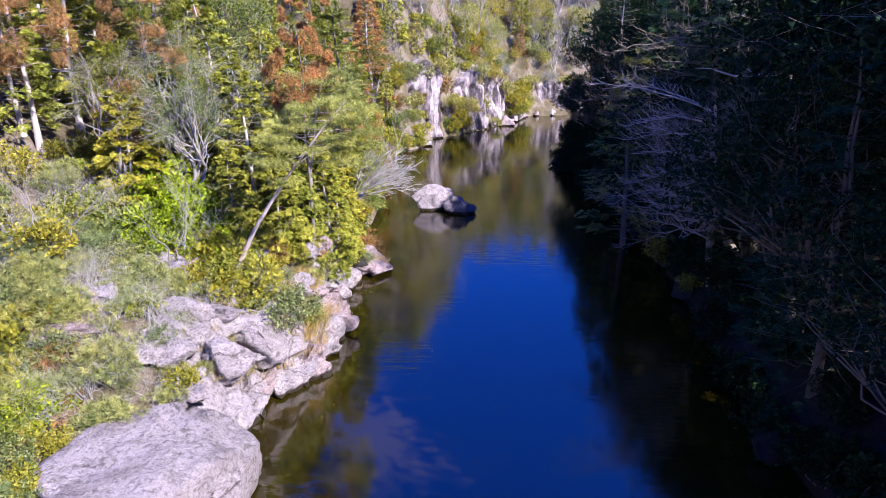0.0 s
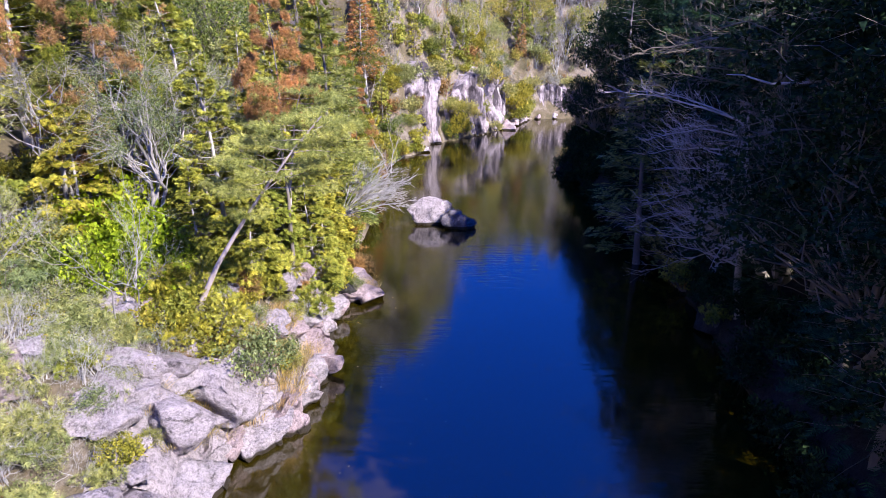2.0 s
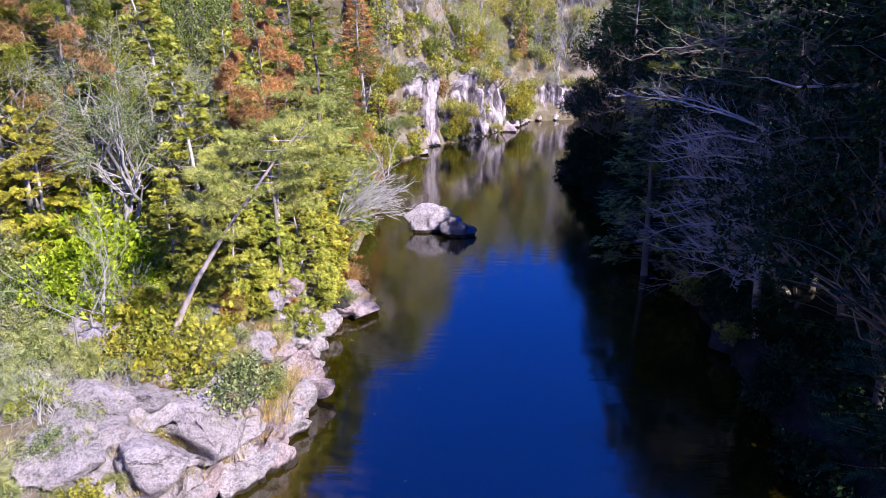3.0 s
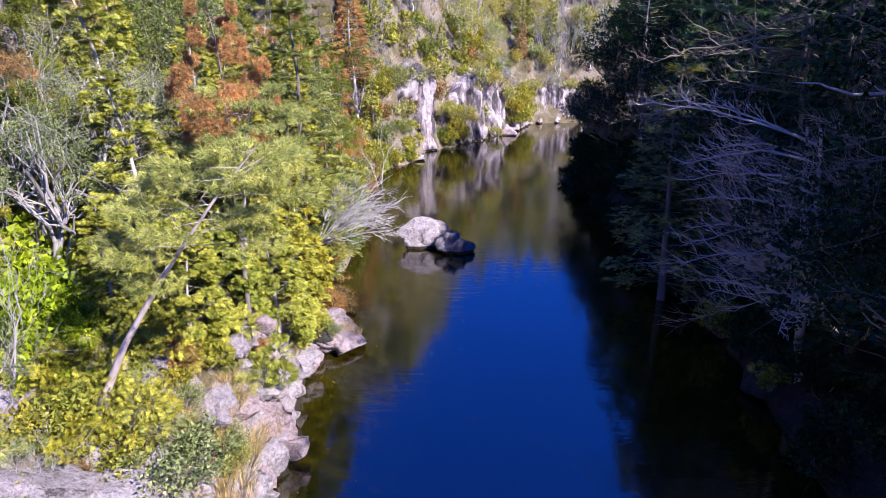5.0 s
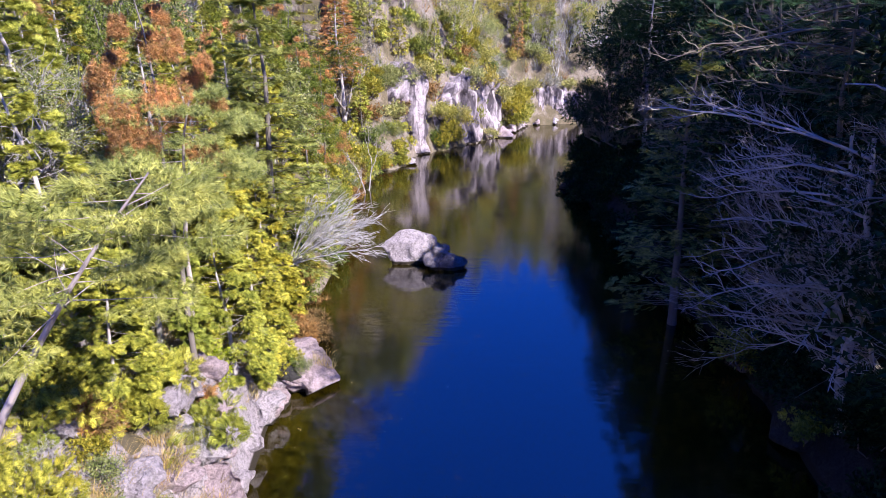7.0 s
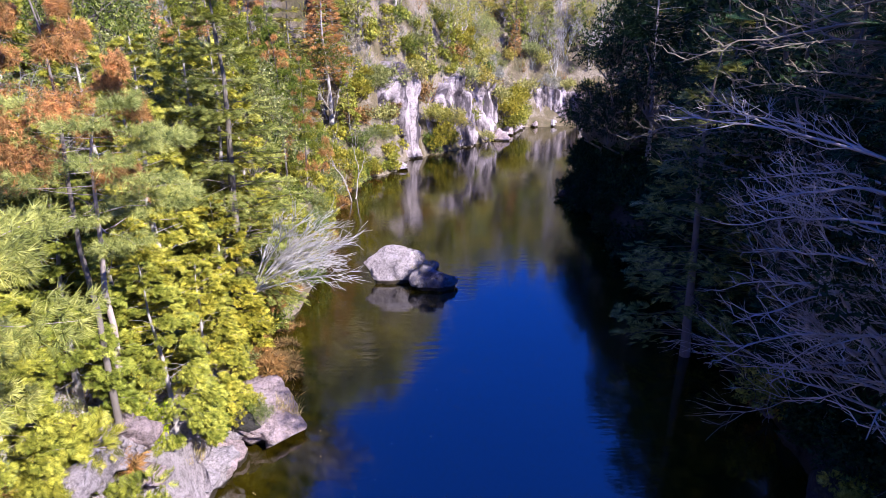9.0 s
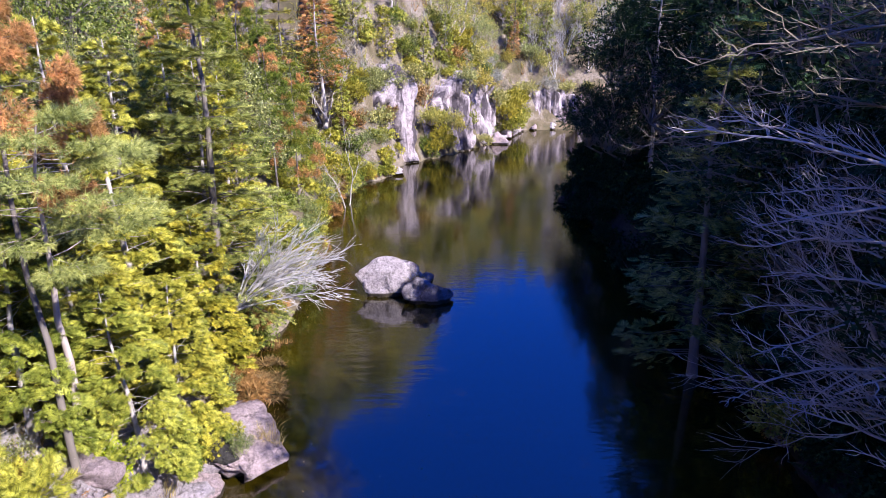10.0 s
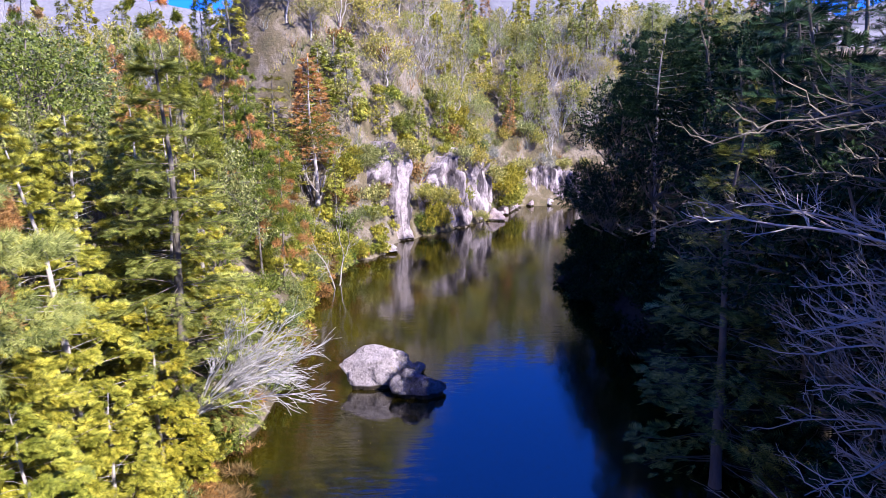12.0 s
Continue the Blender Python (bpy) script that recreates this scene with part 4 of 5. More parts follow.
# ---- left bank: woods ----
KINDS = {"hinM": "hinoki tree", "firA": "fir tree", "rustB": "cedar tree", "oakA": "oak tree", "oakG": "oak tree", "sugiA": "cedar tree"}
LABEL = {"hinM": "yellow-green hinoki on the wooded bank", "firA": "fir with flat tiers of boughs on the slope", "rustB": "cedar with green and rust-brown sprays",
         "oakA": "evergreen oak with glossy dark-green leaves", "oakG": "grey-green evergreen oak on the slope", "sugiA": "green cedar on the wooded slope"}
MAKE = {"firA": fir(74, 13.0, 3.3), "oakA": oak(81), "oakG": oak(82, "grey"), "sugiA": sugi(83, 13, 2.6, "sugi", 0.12), "hinM": hinoki(64, 9.0, 2.2, 90, 34, 0.33)}
taken = [(-8.6, 22.3), (-4.9, 25.2), (-5.9, 28.7), (-14.8, 22.2), (-12.6, 27.5), (-10.6, 23.3), (-9.8, 29.2), (-10.4, 26.2), (-6.5, 38), (-7.6, 36), (-5.3, 34.2), (-6.7, 40.7), (-8.9, 30.9), (-7.6, 32.6), (-5.9, 31.4), (-7.3, 71), (-8.4, 27.6), (-11.6, 28.6), (-10.8, 31.6), (-12.6, 25.2), (-9.6, 33.6)]


def free(x, y, gap):
    return all((x - a) ** 2 + (y - b) ** 2 > gap * gap for a, b in taken)


count = 0
for _ in range(5000):
    y = rngp.uniform(20, 62)
    x = rngp.uniform(-34, -7.0)
    if y < 26 and x > -12.5 or not free(x, y, 2.1) or count > 76:
        continue
    taken.append((x, y))
    count += 1
    k = rngp.choice(["hinM", "firA", "rustB", "oakA", "oakG", "sugiA"], p=[0.45, 0.08, 0.08, 0.2, 0.11, 0.08])
    plant(k, MAKE.get(k), x, y, rngp.uniform(0.75, 1.1), rngp.uniform(0, 360), stretch=rngp.uniform(0.9, 1.15), label=LABEL[k], category=KINDS[k], group="trees of the wooded bank")

# tall trees along the shore between the fir and the cliffs
for k, (x, y, s) in enumerate([(-9.3, 44.5, 1.0), (-9.3, 48.5, 1.1), (-10.3, 52.5, 0.95), (-10.3, 56.0, 0.9), (-11.0, 60.0, 0.9), (-8.3, 57.0, 0.8), (-9.9, 62.5, 0.85), (-10.4, 66.0, 0.9), (-11.5, 64.0, 0.85), (-12.0, 68.0, 0.9), (-11.0, 73.5, 0.9), (-9.5, 77.5, 0.9), (-8.5, 80.5, 0.9)]):
    kind = ("hinM", "sugiA", "firA", "oakA")[k % 4]
    plant(kind, MAKE.get(kind), x, y, s, k * 77.0, label=LABEL[kind], category=KINDS[kind], group="trees of the wooded bank")
    taken.append((x, y))

# ---- slopes past the bend and far woods ----
count = 0
fx, fy = rngp.uniform(-48, 62, 9000), rngp.uniform(54, 165, 9000)
fd, fl = shore_distance(fx, fy)
seen = fl & (fd > 2.6) & (fd < 50) & (fx > -14 - 0.32 * fy) & (fx < 0.36 * fy + 12)
for x, y, d in zip(fx[seen], fy[seen], fd[seen]):
    if not free(x, y, 2.5 if d < 18 else 3.3) or count > 310 or (d < 4 and y > 76 and rngp.uniform() < 0.6):
        continue
    taken.append((x, y))
    count += 1
    k = rngp.choice(["fir", "hinoki", "slope_oak", "slope_grey", "slope_gold", "rust", "bare"], p=[0.1, 0.22, 0.22, 0.08, 0.22, 0.03, 0.13]) + str(rngp.integers(2))
    plant("far" + k, far_tree(k[:-1], 90 + len(PROTO)), x, y, rngp.uniform(0.65, 1.0) * (0.6 if d < 6 else 1), rngp.uniform(0, 360), label="mixed yellow-green tree on the far slope", category="tree", group="far wooded slope")

for x, y, s in [(20, 93, 1.0), (22.5, 97, 1.1), (19, 111, 1.0), (24, 112, 1.2), (27, 114, 1.2), (21, 115, 1.1), (17, 112, 0.9), (30, 116, 1.2), (24, 118, 1.2), (18, 113.5, 0.9), (20.5, 112.5, 1.0), (26, 117, 1.1), (28, 120, 1.2), (22, 121, 1.2), (19, 117, 1.1), (25.5, 113.5, 0.9), (16, 113, 0.8)]:
    if shore_distance(np.array([x], float), np.array([y], float))[1][0]:
        plant("farpale", lambda: bare_tree("bare_tree", 98, 7.0, 2.4, BARK_TWIG, 3, 4, (0, 0, 0.3), 0.8, 3, open_=0.5), x, y, s * 0.85, rngp.uniform(0, 360), label="leafless silver-pale tree on the far slope", category="bare tree", group="far wooded slope")

# ---- undergrowth of the left bank ----
BUSH = {
    "bushH": lambda: bush("hinoki_bush", 301, 0.9, 1.3, "hinoki", 520, 0.2, FAN),
    "bushL": lambda: bush("hinoki_bush", 309, 1.7, 2.6, "hinoki", 1500, 0.22, FAN, clumps=17),
    "bushG": lambda: bush("grey_bush", 302, 0.9, 1.1, "grey", 260, 0.26, SMALL),
    "bushP": lambda: bush("young_pine", 303, 1.0, 1.1, "young_pine", 330, 0.22, TUFT, clumps=13),
    "bushB": lambda: bush("bright_bush", 304, 1.0, 1.4, "bright", 280, 0.34, LEAVES),
    "bushD": lambda: bush("dry_brush", 305, 0.8, 0.9, "brush", 180, 0.32, POM),
    "bushO": lambda: bush("evergreen_bush", 306, 1.0, 1.3, "oak", 280, 0.3, LEAVES),
    "bushY": lambda: bush("gold_bush", 307, 1.0, 1.3, "gold", 260, 0.34, LEAVES),
    "bushT": lambda: bare_tree("bare_bush", 308, 1.6, 1.0, BARK_TWIG, 7, 4, (0.1, 0, 0.25), 0.22, 2, open_=0.6),
}
FARB = {"fb" + k: (lambda k=k: bush("slope_bush", 320 + len(k), 2.0, 2.6, k, 160, 0.68, FARTWIG if k == "slope_grey" else FARLEAF, clumps=8)) for k in ("slope_oak", "slope_grey", "slope_gold", "hinoki", "brush")}
BLABEL = {"bushL": "broad yellow-green hinoki thicket on the bank", "bushH": "yellow-green hinoki scrub on the bank", "bushG": "grey-green leafy bush among bank rocks", "bushP": "soft young pine on the sunlit bank", "bushB": "bright lime-green sunlit bush", "bushD": "dry rust-brown brush on the bank",
          "bushO": "dark evergreen bush on the bank", "bushY": "golden-green bush on the bank", "bushT": "leafless silver twig bush on the bank"}


def shrub(k, x, y, s=1.0, **more):
    plant(k, BUSH[k], x, y, s, rngp.uniform(0, 360), label=BLABEL[k], category="bush", **more)


for k, x, y, s in [("bushG", -6.3, 22.8, 1.6), ("bushG", -6.3, 23.5, 0.9), ("bushG", -5.7, 24.3, 0.8), ("bushH", -7.8, 24.2, 0.5), ("bushP", -10.3, 19.2, 0.85), ("bushP", -11.4, 17.6, 1.2), ("bushP", -10.9, 21.4, 0.9), ("bushP", -13.0, 17.6, 1.2),
                   ("bushG", -9.8, 16.9, 0.6), ("bushO", -9.9, 15.9, 0.55), ("bushY", -10.6, 14.6, 0.6), ("bushD", -11.2, 16.2, 0.8), ("bushB", -11.6, 25.6, 2.0), ("bushH", -8.3, 24.3, 1.2), ("bushH", -9.3, 23.2, 1.3), ("bushH", -7.9, 25.4, 1.2), ("bushH", -9.0, 25.2, 1.4), ("bushY", -8.4, 23.2, 0.9), ("bushH", -7.0, 26.4, 1.1), ("bushH", -5.7, 27.6, 1.4), ("bushH", -6.6, 27.9, 1.5), ("bushB", -10.0, 25.0, 1.3), ("bushB", -9.4, 24.2, 0.9), ("bushH", -11.6, 23.6, 1.2), ("bushO", -12.4, 22.4, 1.3), ("bushH", -10.0, 22.3, 0.8), ("bushB", -11.2, 24.6, 1.7), ("bushG", -13.2, 23.4, 1.5), ("bushP", -14.0, 21.0, 1.3), ("bushD", -6.3, 28.9, 0.9),
                   ("bushD", -7.6, 25.8, 1.0), ("bushO", -5.6, 33.0, 0.9), ("bushD", -5.2, 40.6, 1.1), ("bushD", -5.3, 42.2, 0.9), ("bushY", -5.6, 24.0, 0.6), ("bushP", -9.3, 21.2, 0.7), ("bushH", -9.9, 21.3, 0.8), ("bushY", -9.2, 22.2, 0.7), ("bushB", -6.3, 30.2, 0.8)]:
    shrub(k, x, y, s)
for _ in range(75):
    y = rngp.uniform(11, 33)
    x = float(np.interp(y, [a for a, _ in LEFT], [a for _, a in LEFT])) - rngp.uniform(5.0, 12.0)
    shrub(rngp.choice(["bushH", "bushG", "bushP", "bushB", "bushD", "bushO", "bushT", "bushY"], p=[0.16, 0.12, 0.2, 0.04, 0.1, 0.08, 0.22, 0.08]), x, y, rngp.uniform(0.6, 1.3), group="undergrowth of the sunlit bank")
for _ in range(60):
    y = rngp.uniform(11, 23)
    x = -9.2 - 5.5 * rngp.uniform() ** 0.8
    shrub(rngp.choice(["bushP", "bushT", "bushG", "bushH", "bushD", "bushY"], p=[0.38, 0.24, 0.12, 0.1, 0.1, 0.06]), x - 0.4 * max(0, 16 - y) * 0.3, y, rngp.uniform(0.5, 1.0), group="undergrowth of the sunlit bank")
for _ in range(95):
    y = rs.uniform(16.8, 29)
    x = float(np.interp(y, [a for a, _ in LEFT], [a for _, a in LEFT])) - rs.uniform(1.0, 6.5)
    k = rs.choice(["bushP", "bushG", "bushT", "bushD", "bushY", "bushH", "bushO"], p=[0.3, 0.2, 0.2, 0.08, 0.08, 0.09, 0.05])
    plant(k, BUSH[k], x, y, rs.uniform(0.35, 0.8), rs.uniform(0, 360), label=BLABEL[k], category="bush", group="undergrowth of the sunlit bank")
for _ in range(80):
    y, x = rs.uniform(14.5, 25), rs.uniform(-17, -9.6)
    k = rs.choice(["bushP", "bushT", "bushG", "bushD", "bushY", "bushB"], p=[0.3, 0.38, 0.14, 0.1, 0.06, 0.02])
    plant(k, BUSH[k], x, y, rs.uniform(0.7, 1.3), rs.uniform(0, 360), label=BLABEL[k], category="bush", group="undergrowth of the sunlit bank")
for _ in range(46):
    y, x = rs.uniform(11.5, 18.5), rs.uniform(-16, -10.5)
    k = rs.choice(["bushP", "bushT", "bushG", "bushD", "bushY", "bushO"], p=[0.28, 0.3, 0.16, 0.14, 0.07, 0.05])
    plant(k, BUSH[k], x, y, rs.uniform(0.55, 1.0), rs.uniform(0, 360), label=BLABEL[k], category="bush", group="undergrowth of the sunlit bank")
for k, x, y, s in [("bushL", -7.8, 22.7, 0.85), ("bushY", -8.7, 22.4, 1.2), ("bushH", -8.2, 22.2, 1.1), ("bushY", -7.5, 22.3, 0.9), ("bushH", -7.3, 23.2, 1.0), ("bushY", -9.1, 22.0, 1.0), ("bushH", -8.9, 23.4, 1.3)]:
    shrub(k, x, y, s)
for k in range(44):
    y = rs.uniform(19.5, 27)
    x = float(np.interp(y, [a for a, _ in LEFT], [a for _, a in LEFT])) - rs.uniform(0.3, 1.7)
    ob = grass_tuft("grass_tuft", 640 + k, rs.uniform(0.3, 0.6), rs.uniform(0.5, 0.85), 170)
    ob.matrix_basis = pose(x, y, height_at(x, y) + 0.02)
    tagged(ob, "tuft of dry straw-coloured grass on rock", "grass", "dry grass tufts")
for k in range(46):
    y = rngp.uniform(18.5, 33)
    x = float(np.interp(y, [a for a, _ in LEFT], [a for _, a in LEFT])) - rngp.uniform(0.5, 5.5)
    ob = grass_tuft("grass_tuft", 440 + k, rngp.uniform(0.25, 0.6), rngp.uniform(0.3, 0.6), 110)
    ob.matrix_basis = pose(x, y, height_at(x, y) + 0.02)
    tagged(ob, "tuft of dry straw-coloured grass on rock", "grass", "dry grass tufts")
for _ in range(40):
    y = rs.uniform(16.5, 23.5)
    x = float(np.interp(y, [a for a, _ in LEFT], [a for _, a in LEFT])) - rs.uniform(1.2, 5.5)
    plant("bushT", BUSH["bushT"], x, y, rs.uniform(0.7, 1.25), rs.uniform(0, 360), tilt=(rs.uniform(-35, 35), rs.uniform(-20, 35)), label=BLABEL["bushT"], category="bush", group="undergrowth of the sunlit bank")
for _ in range(34):
    y = rngp.uniform(17, 30)
    x = float(np.interp(y, [a for a, _ in LEFT], [a for _, a in LEFT])) - rngp.uniform(0.6, 6.0)
    shrub("bushT", x, y, rngp.uniform(0.6, 1.1), group="undergrowth of the sunlit bank")
for x, y, z, s, k in [(-2.9, 82.0, 7.4, 0.9, "fbslope_oak"), (-4.9, 80.2, 1.5, 1.0, "fbslope_grey"), (-4.2, 80.9, 4.0, 0.9, "fbslope_oak"), (-3.4, 81.4, 0.2, 0.6, "fbslope_grey"), (4.4, 87.9, 2.6, 0.7, "fbslope_gold"), (3.4, 87.0, 3.2, 0.8, "fbslope_oak"), (1.4, 85.4, 3.8, 0.7, "fbslope_gold"), (8.0, 92.6, 0.4, 0.55, "fbslope_oak"), (0.0, 84.6, 8.2, 0.8, "fbslope_oak"), (-2.6, 83.6, 7.6, 0.9, "fbslope_grey"), (5.8, 91.0, 7.4, 0.8, "fbslope_oak"), (7.6, 93.4, 6.6, 0.9, "fbslope_gold"), (9.8, 97.5, 4.5, 0.9, "fbslope_oak"), (14.5, 108, 4.6, 0.9, "fbslope_oak"), (17.5, 109, 5.0, 0.9, "fbslope_grey"), (-6.0, 79.0, 0.6, 0.8, "fbhinoki")]:
    plant(k, FARB[k], x, y, s, rngp.uniform(0, 360), z=z, label="mixed scrub clinging to the cliff", category="bush", group="scrub above the cliffs")
for _ in range(60):
    y = rngp.uniform(18, 31)
    x = float(np.interp(y, [a for a, _ in LEFT], [a for _, a in LEFT])) - rngp.uniform(0.8, 5.0)
    shrub(rngp.choice(["bushT", "bushG", "bushH", "bushD", "bushY"], p=[0.5, 0.16, 0.12, 0.14, 0.08]), x, y, rngp.uniform(0.3, 0.75), group="undergrowth of the sunlit bank")
for _ in range(90):
    y = rngp.uniform(36, 81)
    x = float(np.interp(y, [a for a, _ in LEFT], [a for _, a in LEFT])) - rngp.uniform(0.2, 4.5)
    shrub(rngp.choice(["bushH", "bushG", "bushD", "bushO", "bushT", "bushY"], p=[0.26, 0.16, 0.1, 0.16, 0.16, 0.16]), x, y, rngp.uniform(0.8, 1.6), group="undergrowth of the sunlit bank")
for _ in range(64):
    y = rngp.uniform(37, 77)
    x = float(np.interp(y, [a for a, _ in LEFT], [a for _, a in LEFT])) - rngp.uniform(-0.3, 0.8)
    shrub(rngp.choice(["bushH", "bushG", "bushD", "bushO", "bushY"], p=[0.26, 0.26, 0.14, 0.18, 0.16]), x, y, rngp.uniform(0.8, 1.3), z=rngp.uniform(0.1, 0.9), group="undergrowth of the sunlit bank")
fx, fy = rngp.uniform(-40, 60, 5000), rngp.uniform(60, 160, 5000)
fd, fl = shore_distance(fx, fy)
seen = fl & (fd > 2.5) & (fd < 45) & (fx > -14 - 0.3 * fy) & (fx < 0.36 * fy + 12)
def joined(geo, me, m):
    """Adds a mesh of triangles and quads, moved by m, to geo."""
    v = np.empty(len(me.vertices) * 3)
    me.vertices.foreach_get("co", v)
    m = np.array(m)
    n, loops = np.empty(len(me.polygons), int), np.empty(len(me.loops), int)
    me.polygons.foreach_get("loop_total", n)
    me.loops.foreach_get("vertex_index", loops)
    geo.add(v.reshape(-1, 3) @ m[:3, :3].T + m[:3, 3], loops.reshape(-1, n[0]))


SCRUB = {k: Geo() for k in ("slope_oak", "slope_grey", "slope_gold", "hinoki", "brush")}
BIT = {k: bush("scrub_bit", 330 + len(k), 2.0, 2.6, k, 150, 0.68, FARTWIG if k == "slope_grey" else FARLEAF, clumps=8) for k in SCRUB}


def far_scrub(x, y, k, scale, turn):
    joined(SCRUB[k], BIT[k].children[-1].data, pose(x, y, height_at(x, y) - 0.1, 0, 0, turn) @ Matrix.Diagonal((scale, scale, scale, 1)))


placed = []
for x, y in zip(fx[seen], fy[seen]):
    if len(placed) < 380 and all((x - a) ** 2 + (y - c) ** 2 > 6.2 for a, c in placed):
        placed.append((x, y))
        far_scrub(x, y, rngp.choice(list(SCRUB), p=[0.28, 0.16, 0.28, 0.2, 0.08]), rngp.uniform(0.7, 1.15), rngp.uniform(0, 360))
rb = np.random.default_rng(404)
bx, by = rb.uniform(-30, 40, 9000), rb.uniform(72, 126, 9000)
bd, bl = shore_distance(bx, by)
near = []
for x, y, d in zip(bx, by, bd):
    if 2.4 < d < 15 and len(near) < 430 and x < 0.36 * y + 4 and all((x - a) ** 2 + (y - c) ** 2 > 1.9 for a, c in near):
        if not shore_distance(np.array([x]), np.array([y]))[1][0]:
            continue
        near.append((x, y))
        if len(near) % 4 == 0 and d > 4.5:
            k = rb.choice(["slope_oak", "slope_gold", "hinoki", "fir", "slope_grey", "bare"], p=[0.28, 0.3, 0.12, 0.08, 0.1, 0.12]) + "0"
            plant("far" + k, far_tree(k[:-1], 90 + len(PROTO)), x, y, rb.uniform(0.5, 0.85), rb.uniform(0, 360), label="mixed yellow-green tree on the far slope", category="tree", group="far wooded slope")
        else:
            k = rb.choice(list(SCRUB), p=[0.3, 0.26, 0.26, 0.08, 0.1])
            if d < 9 and len(near) % 2:
                plant("fb" + k, FARB["fb" + k], x, y, rb.uniform(0.5, 0.95), rb.uniform(0, 360), label="mixed scrub on the steep far slope", category="bush", group="scrub of the far slope")
            else:
                far_scrub(x, y, k, rb.uniform(0.5, 0.95), rb.uniform(0, 360))
for _ in range(150):
    x, y = rb.uniform(-13, 1), rb.uniform(80, 97)
    if shore_distance(np.array([x]), np.array([y]))[0][0] > 2.6:
        far_scrub(x, y, rb.choice(list(SCRUB), p=[0.3, 0.26, 0.26, 0.08, 0.1]), rb.uniform(0.5, 0.9), rb.uniform(0, 360))
count = 0
for x, y in zip(rb.uniform(-16, 22, 3000), rb.uniform(79, 112, 3000)):
    d, side = shore_distance(np.array([x]), np.array([y]))
    if side[0] and 2.3 < d[0] < 8.5 and count < 190:
        count += 1
        far_scrub(x, y, rb.choice(list(SCRUB), p=[0.28, 0.3, 0.24, 0.08, 0.1]), rb.uniform(0.4, 0.75), rb.uniform(0, 360))
for x, y in zip(rb.uniform(-27, -11, 90), rb.uniform(78, 102, 90)):
    far_scrub(x, y, rb.choice(list(SCRUB), p=[0.3, 0.2, 0.3, 0.12, 0.08]), rb.uniform(0.7, 1.1), rb.uniform(0, 360))
for k, geo in SCRUB.items():
    tagged(new("slope_scrub", geo.mesh("slope_scrub", LEAF[k])), "mixed green and straw-coloured scrub of the far slope", "scrub", kind="stuff")
for bit in BIT.values():
    for ob in (*bit.children, bit):
        bpy.data.objects.remove(ob)
for _ in range(70):
    y = rngp.uniform(78, 110)
    x = float(np.interp(y, [a for a, _ in LEFT], [a for _, a in LEFT])) - rngp.uniform(1.2, 9.0)
    shrub(rngp.choice(["bushH", "bushG", "bushO", "bushT", "bushY"], p=[0.25, 0.2, 0.2, 0.1, 0.25]), x, y, rngp.uniform(0.8, 1.7), group="scrub above the cliffs")
for x, y, z, s in [(1.5, 85.6, 0.6, 1.4), (2.4, 86.2, 1.8, 1.5), (3.2, 87.0, 0.8, 1.3), (2.0, 86.5, 3.4, 1.4), (11.6, 100.2, 0.6, 1.8), (12.6, 102.6, 1.0, 1.9), (12.0, 102.0, 3.0, 2.0), (13.4, 105.0, 1.2, 1.8), (13.0, 105, 3.5, 2.0), (11.0, 99.5, 2.6, 1.6)]:
    plant("bushY", BUSH["bushY"], x, y, s, rngp.uniform(0, 360), z=z, label="golden-green bush clinging to the cliff", category="bush", group="scrub above the cliffs")

def stone_top(x, y, z):
    """The highest point of the point rock or the islet near (x, y), or else z."""
    high = [w.z for ob in STONES for w in (ob.matrix_basis @ q.co for q in ob.data.vertices) if (w.x - x) ** 2 + (w.y - y) ** 2 < 0.06]
    return max(high) - 0.03 if high else z


for x, y, k, a in [(-10.6, 23.4, 1.6, 30), (-9.5, 23.2, 1.2, 150), (-11.6, 22.8, 1.3, 270)]:
    plant("bushB", BUSH["bushB"], x, y, k, a, label=BLABEL["bushB"], category="bush")

# withered boughs over the water beside the hinoki
for x, y, s, a in [(-4.9, 37.2, 1.2, 20), (-4.6, 38.0, 1.0, 140), (-5.4, 37.9, 1.3, 260)]:
    plant("bushD", BUSH["bushD"], x, y, s, a, z=0.25, label="dry rust-brown brush over the water", category="bush")

# scrub overhanging the rock point
for k, x, y, s in [("bushH", -5.2, 33.5, 0.8), ("bushH", -4.7, 34.5, 0.6), ("bushH", -5.6, 32.6, 0.9), ("bushG", -4.3, 33.9, 0.5), ("bushO", -5.0, 34.2, 0.6), ("bushT", -4.2, 34.5, 0.6)]:
    plant(k, BUSH[k], x, y, s, 40 * k.count("H"), z=max(stone_top(x, y, 0.6), 0.6), label=BLABEL[k], category="bush")

# dry grass on the shore and the rock point
for k, (x, y, z, r, h) in enumerate([(-3.6, 34.7, 0.9, 0.25, 0.75), (-3.3, 34.6, 0.75, 0.2, 0.5), (-4.0, 34.8, 1.0, 0.3, 0.5), (-6.0, 24.3, 0.5, 0.6, 0.6), (-5.9, 25.3, 0.5, 0.6, 0.6), (-6.3, 23.3, 0.6, 0.6, 0.6), (-5.9, 26.6, 0.5, 0.5, 0.6), (-7.0, 21.6, 0.5, 0.6, 0.6), (0.5, 47.6, 1.3, 0.35, 0.4), (1.0, 47.6, 1.25, 0.3, 0.35)]):
    ob = grass_tuft("grass_tuft", 400 + k, r, h, 130 if k < 8 and k > 2 else 50)
    ob.matrix_basis = pose(x, y, stone_top(x, y, z))
    tagged(ob, "tuft of dry straw-coloured grass on rock", "grass", "dry grass tufts")

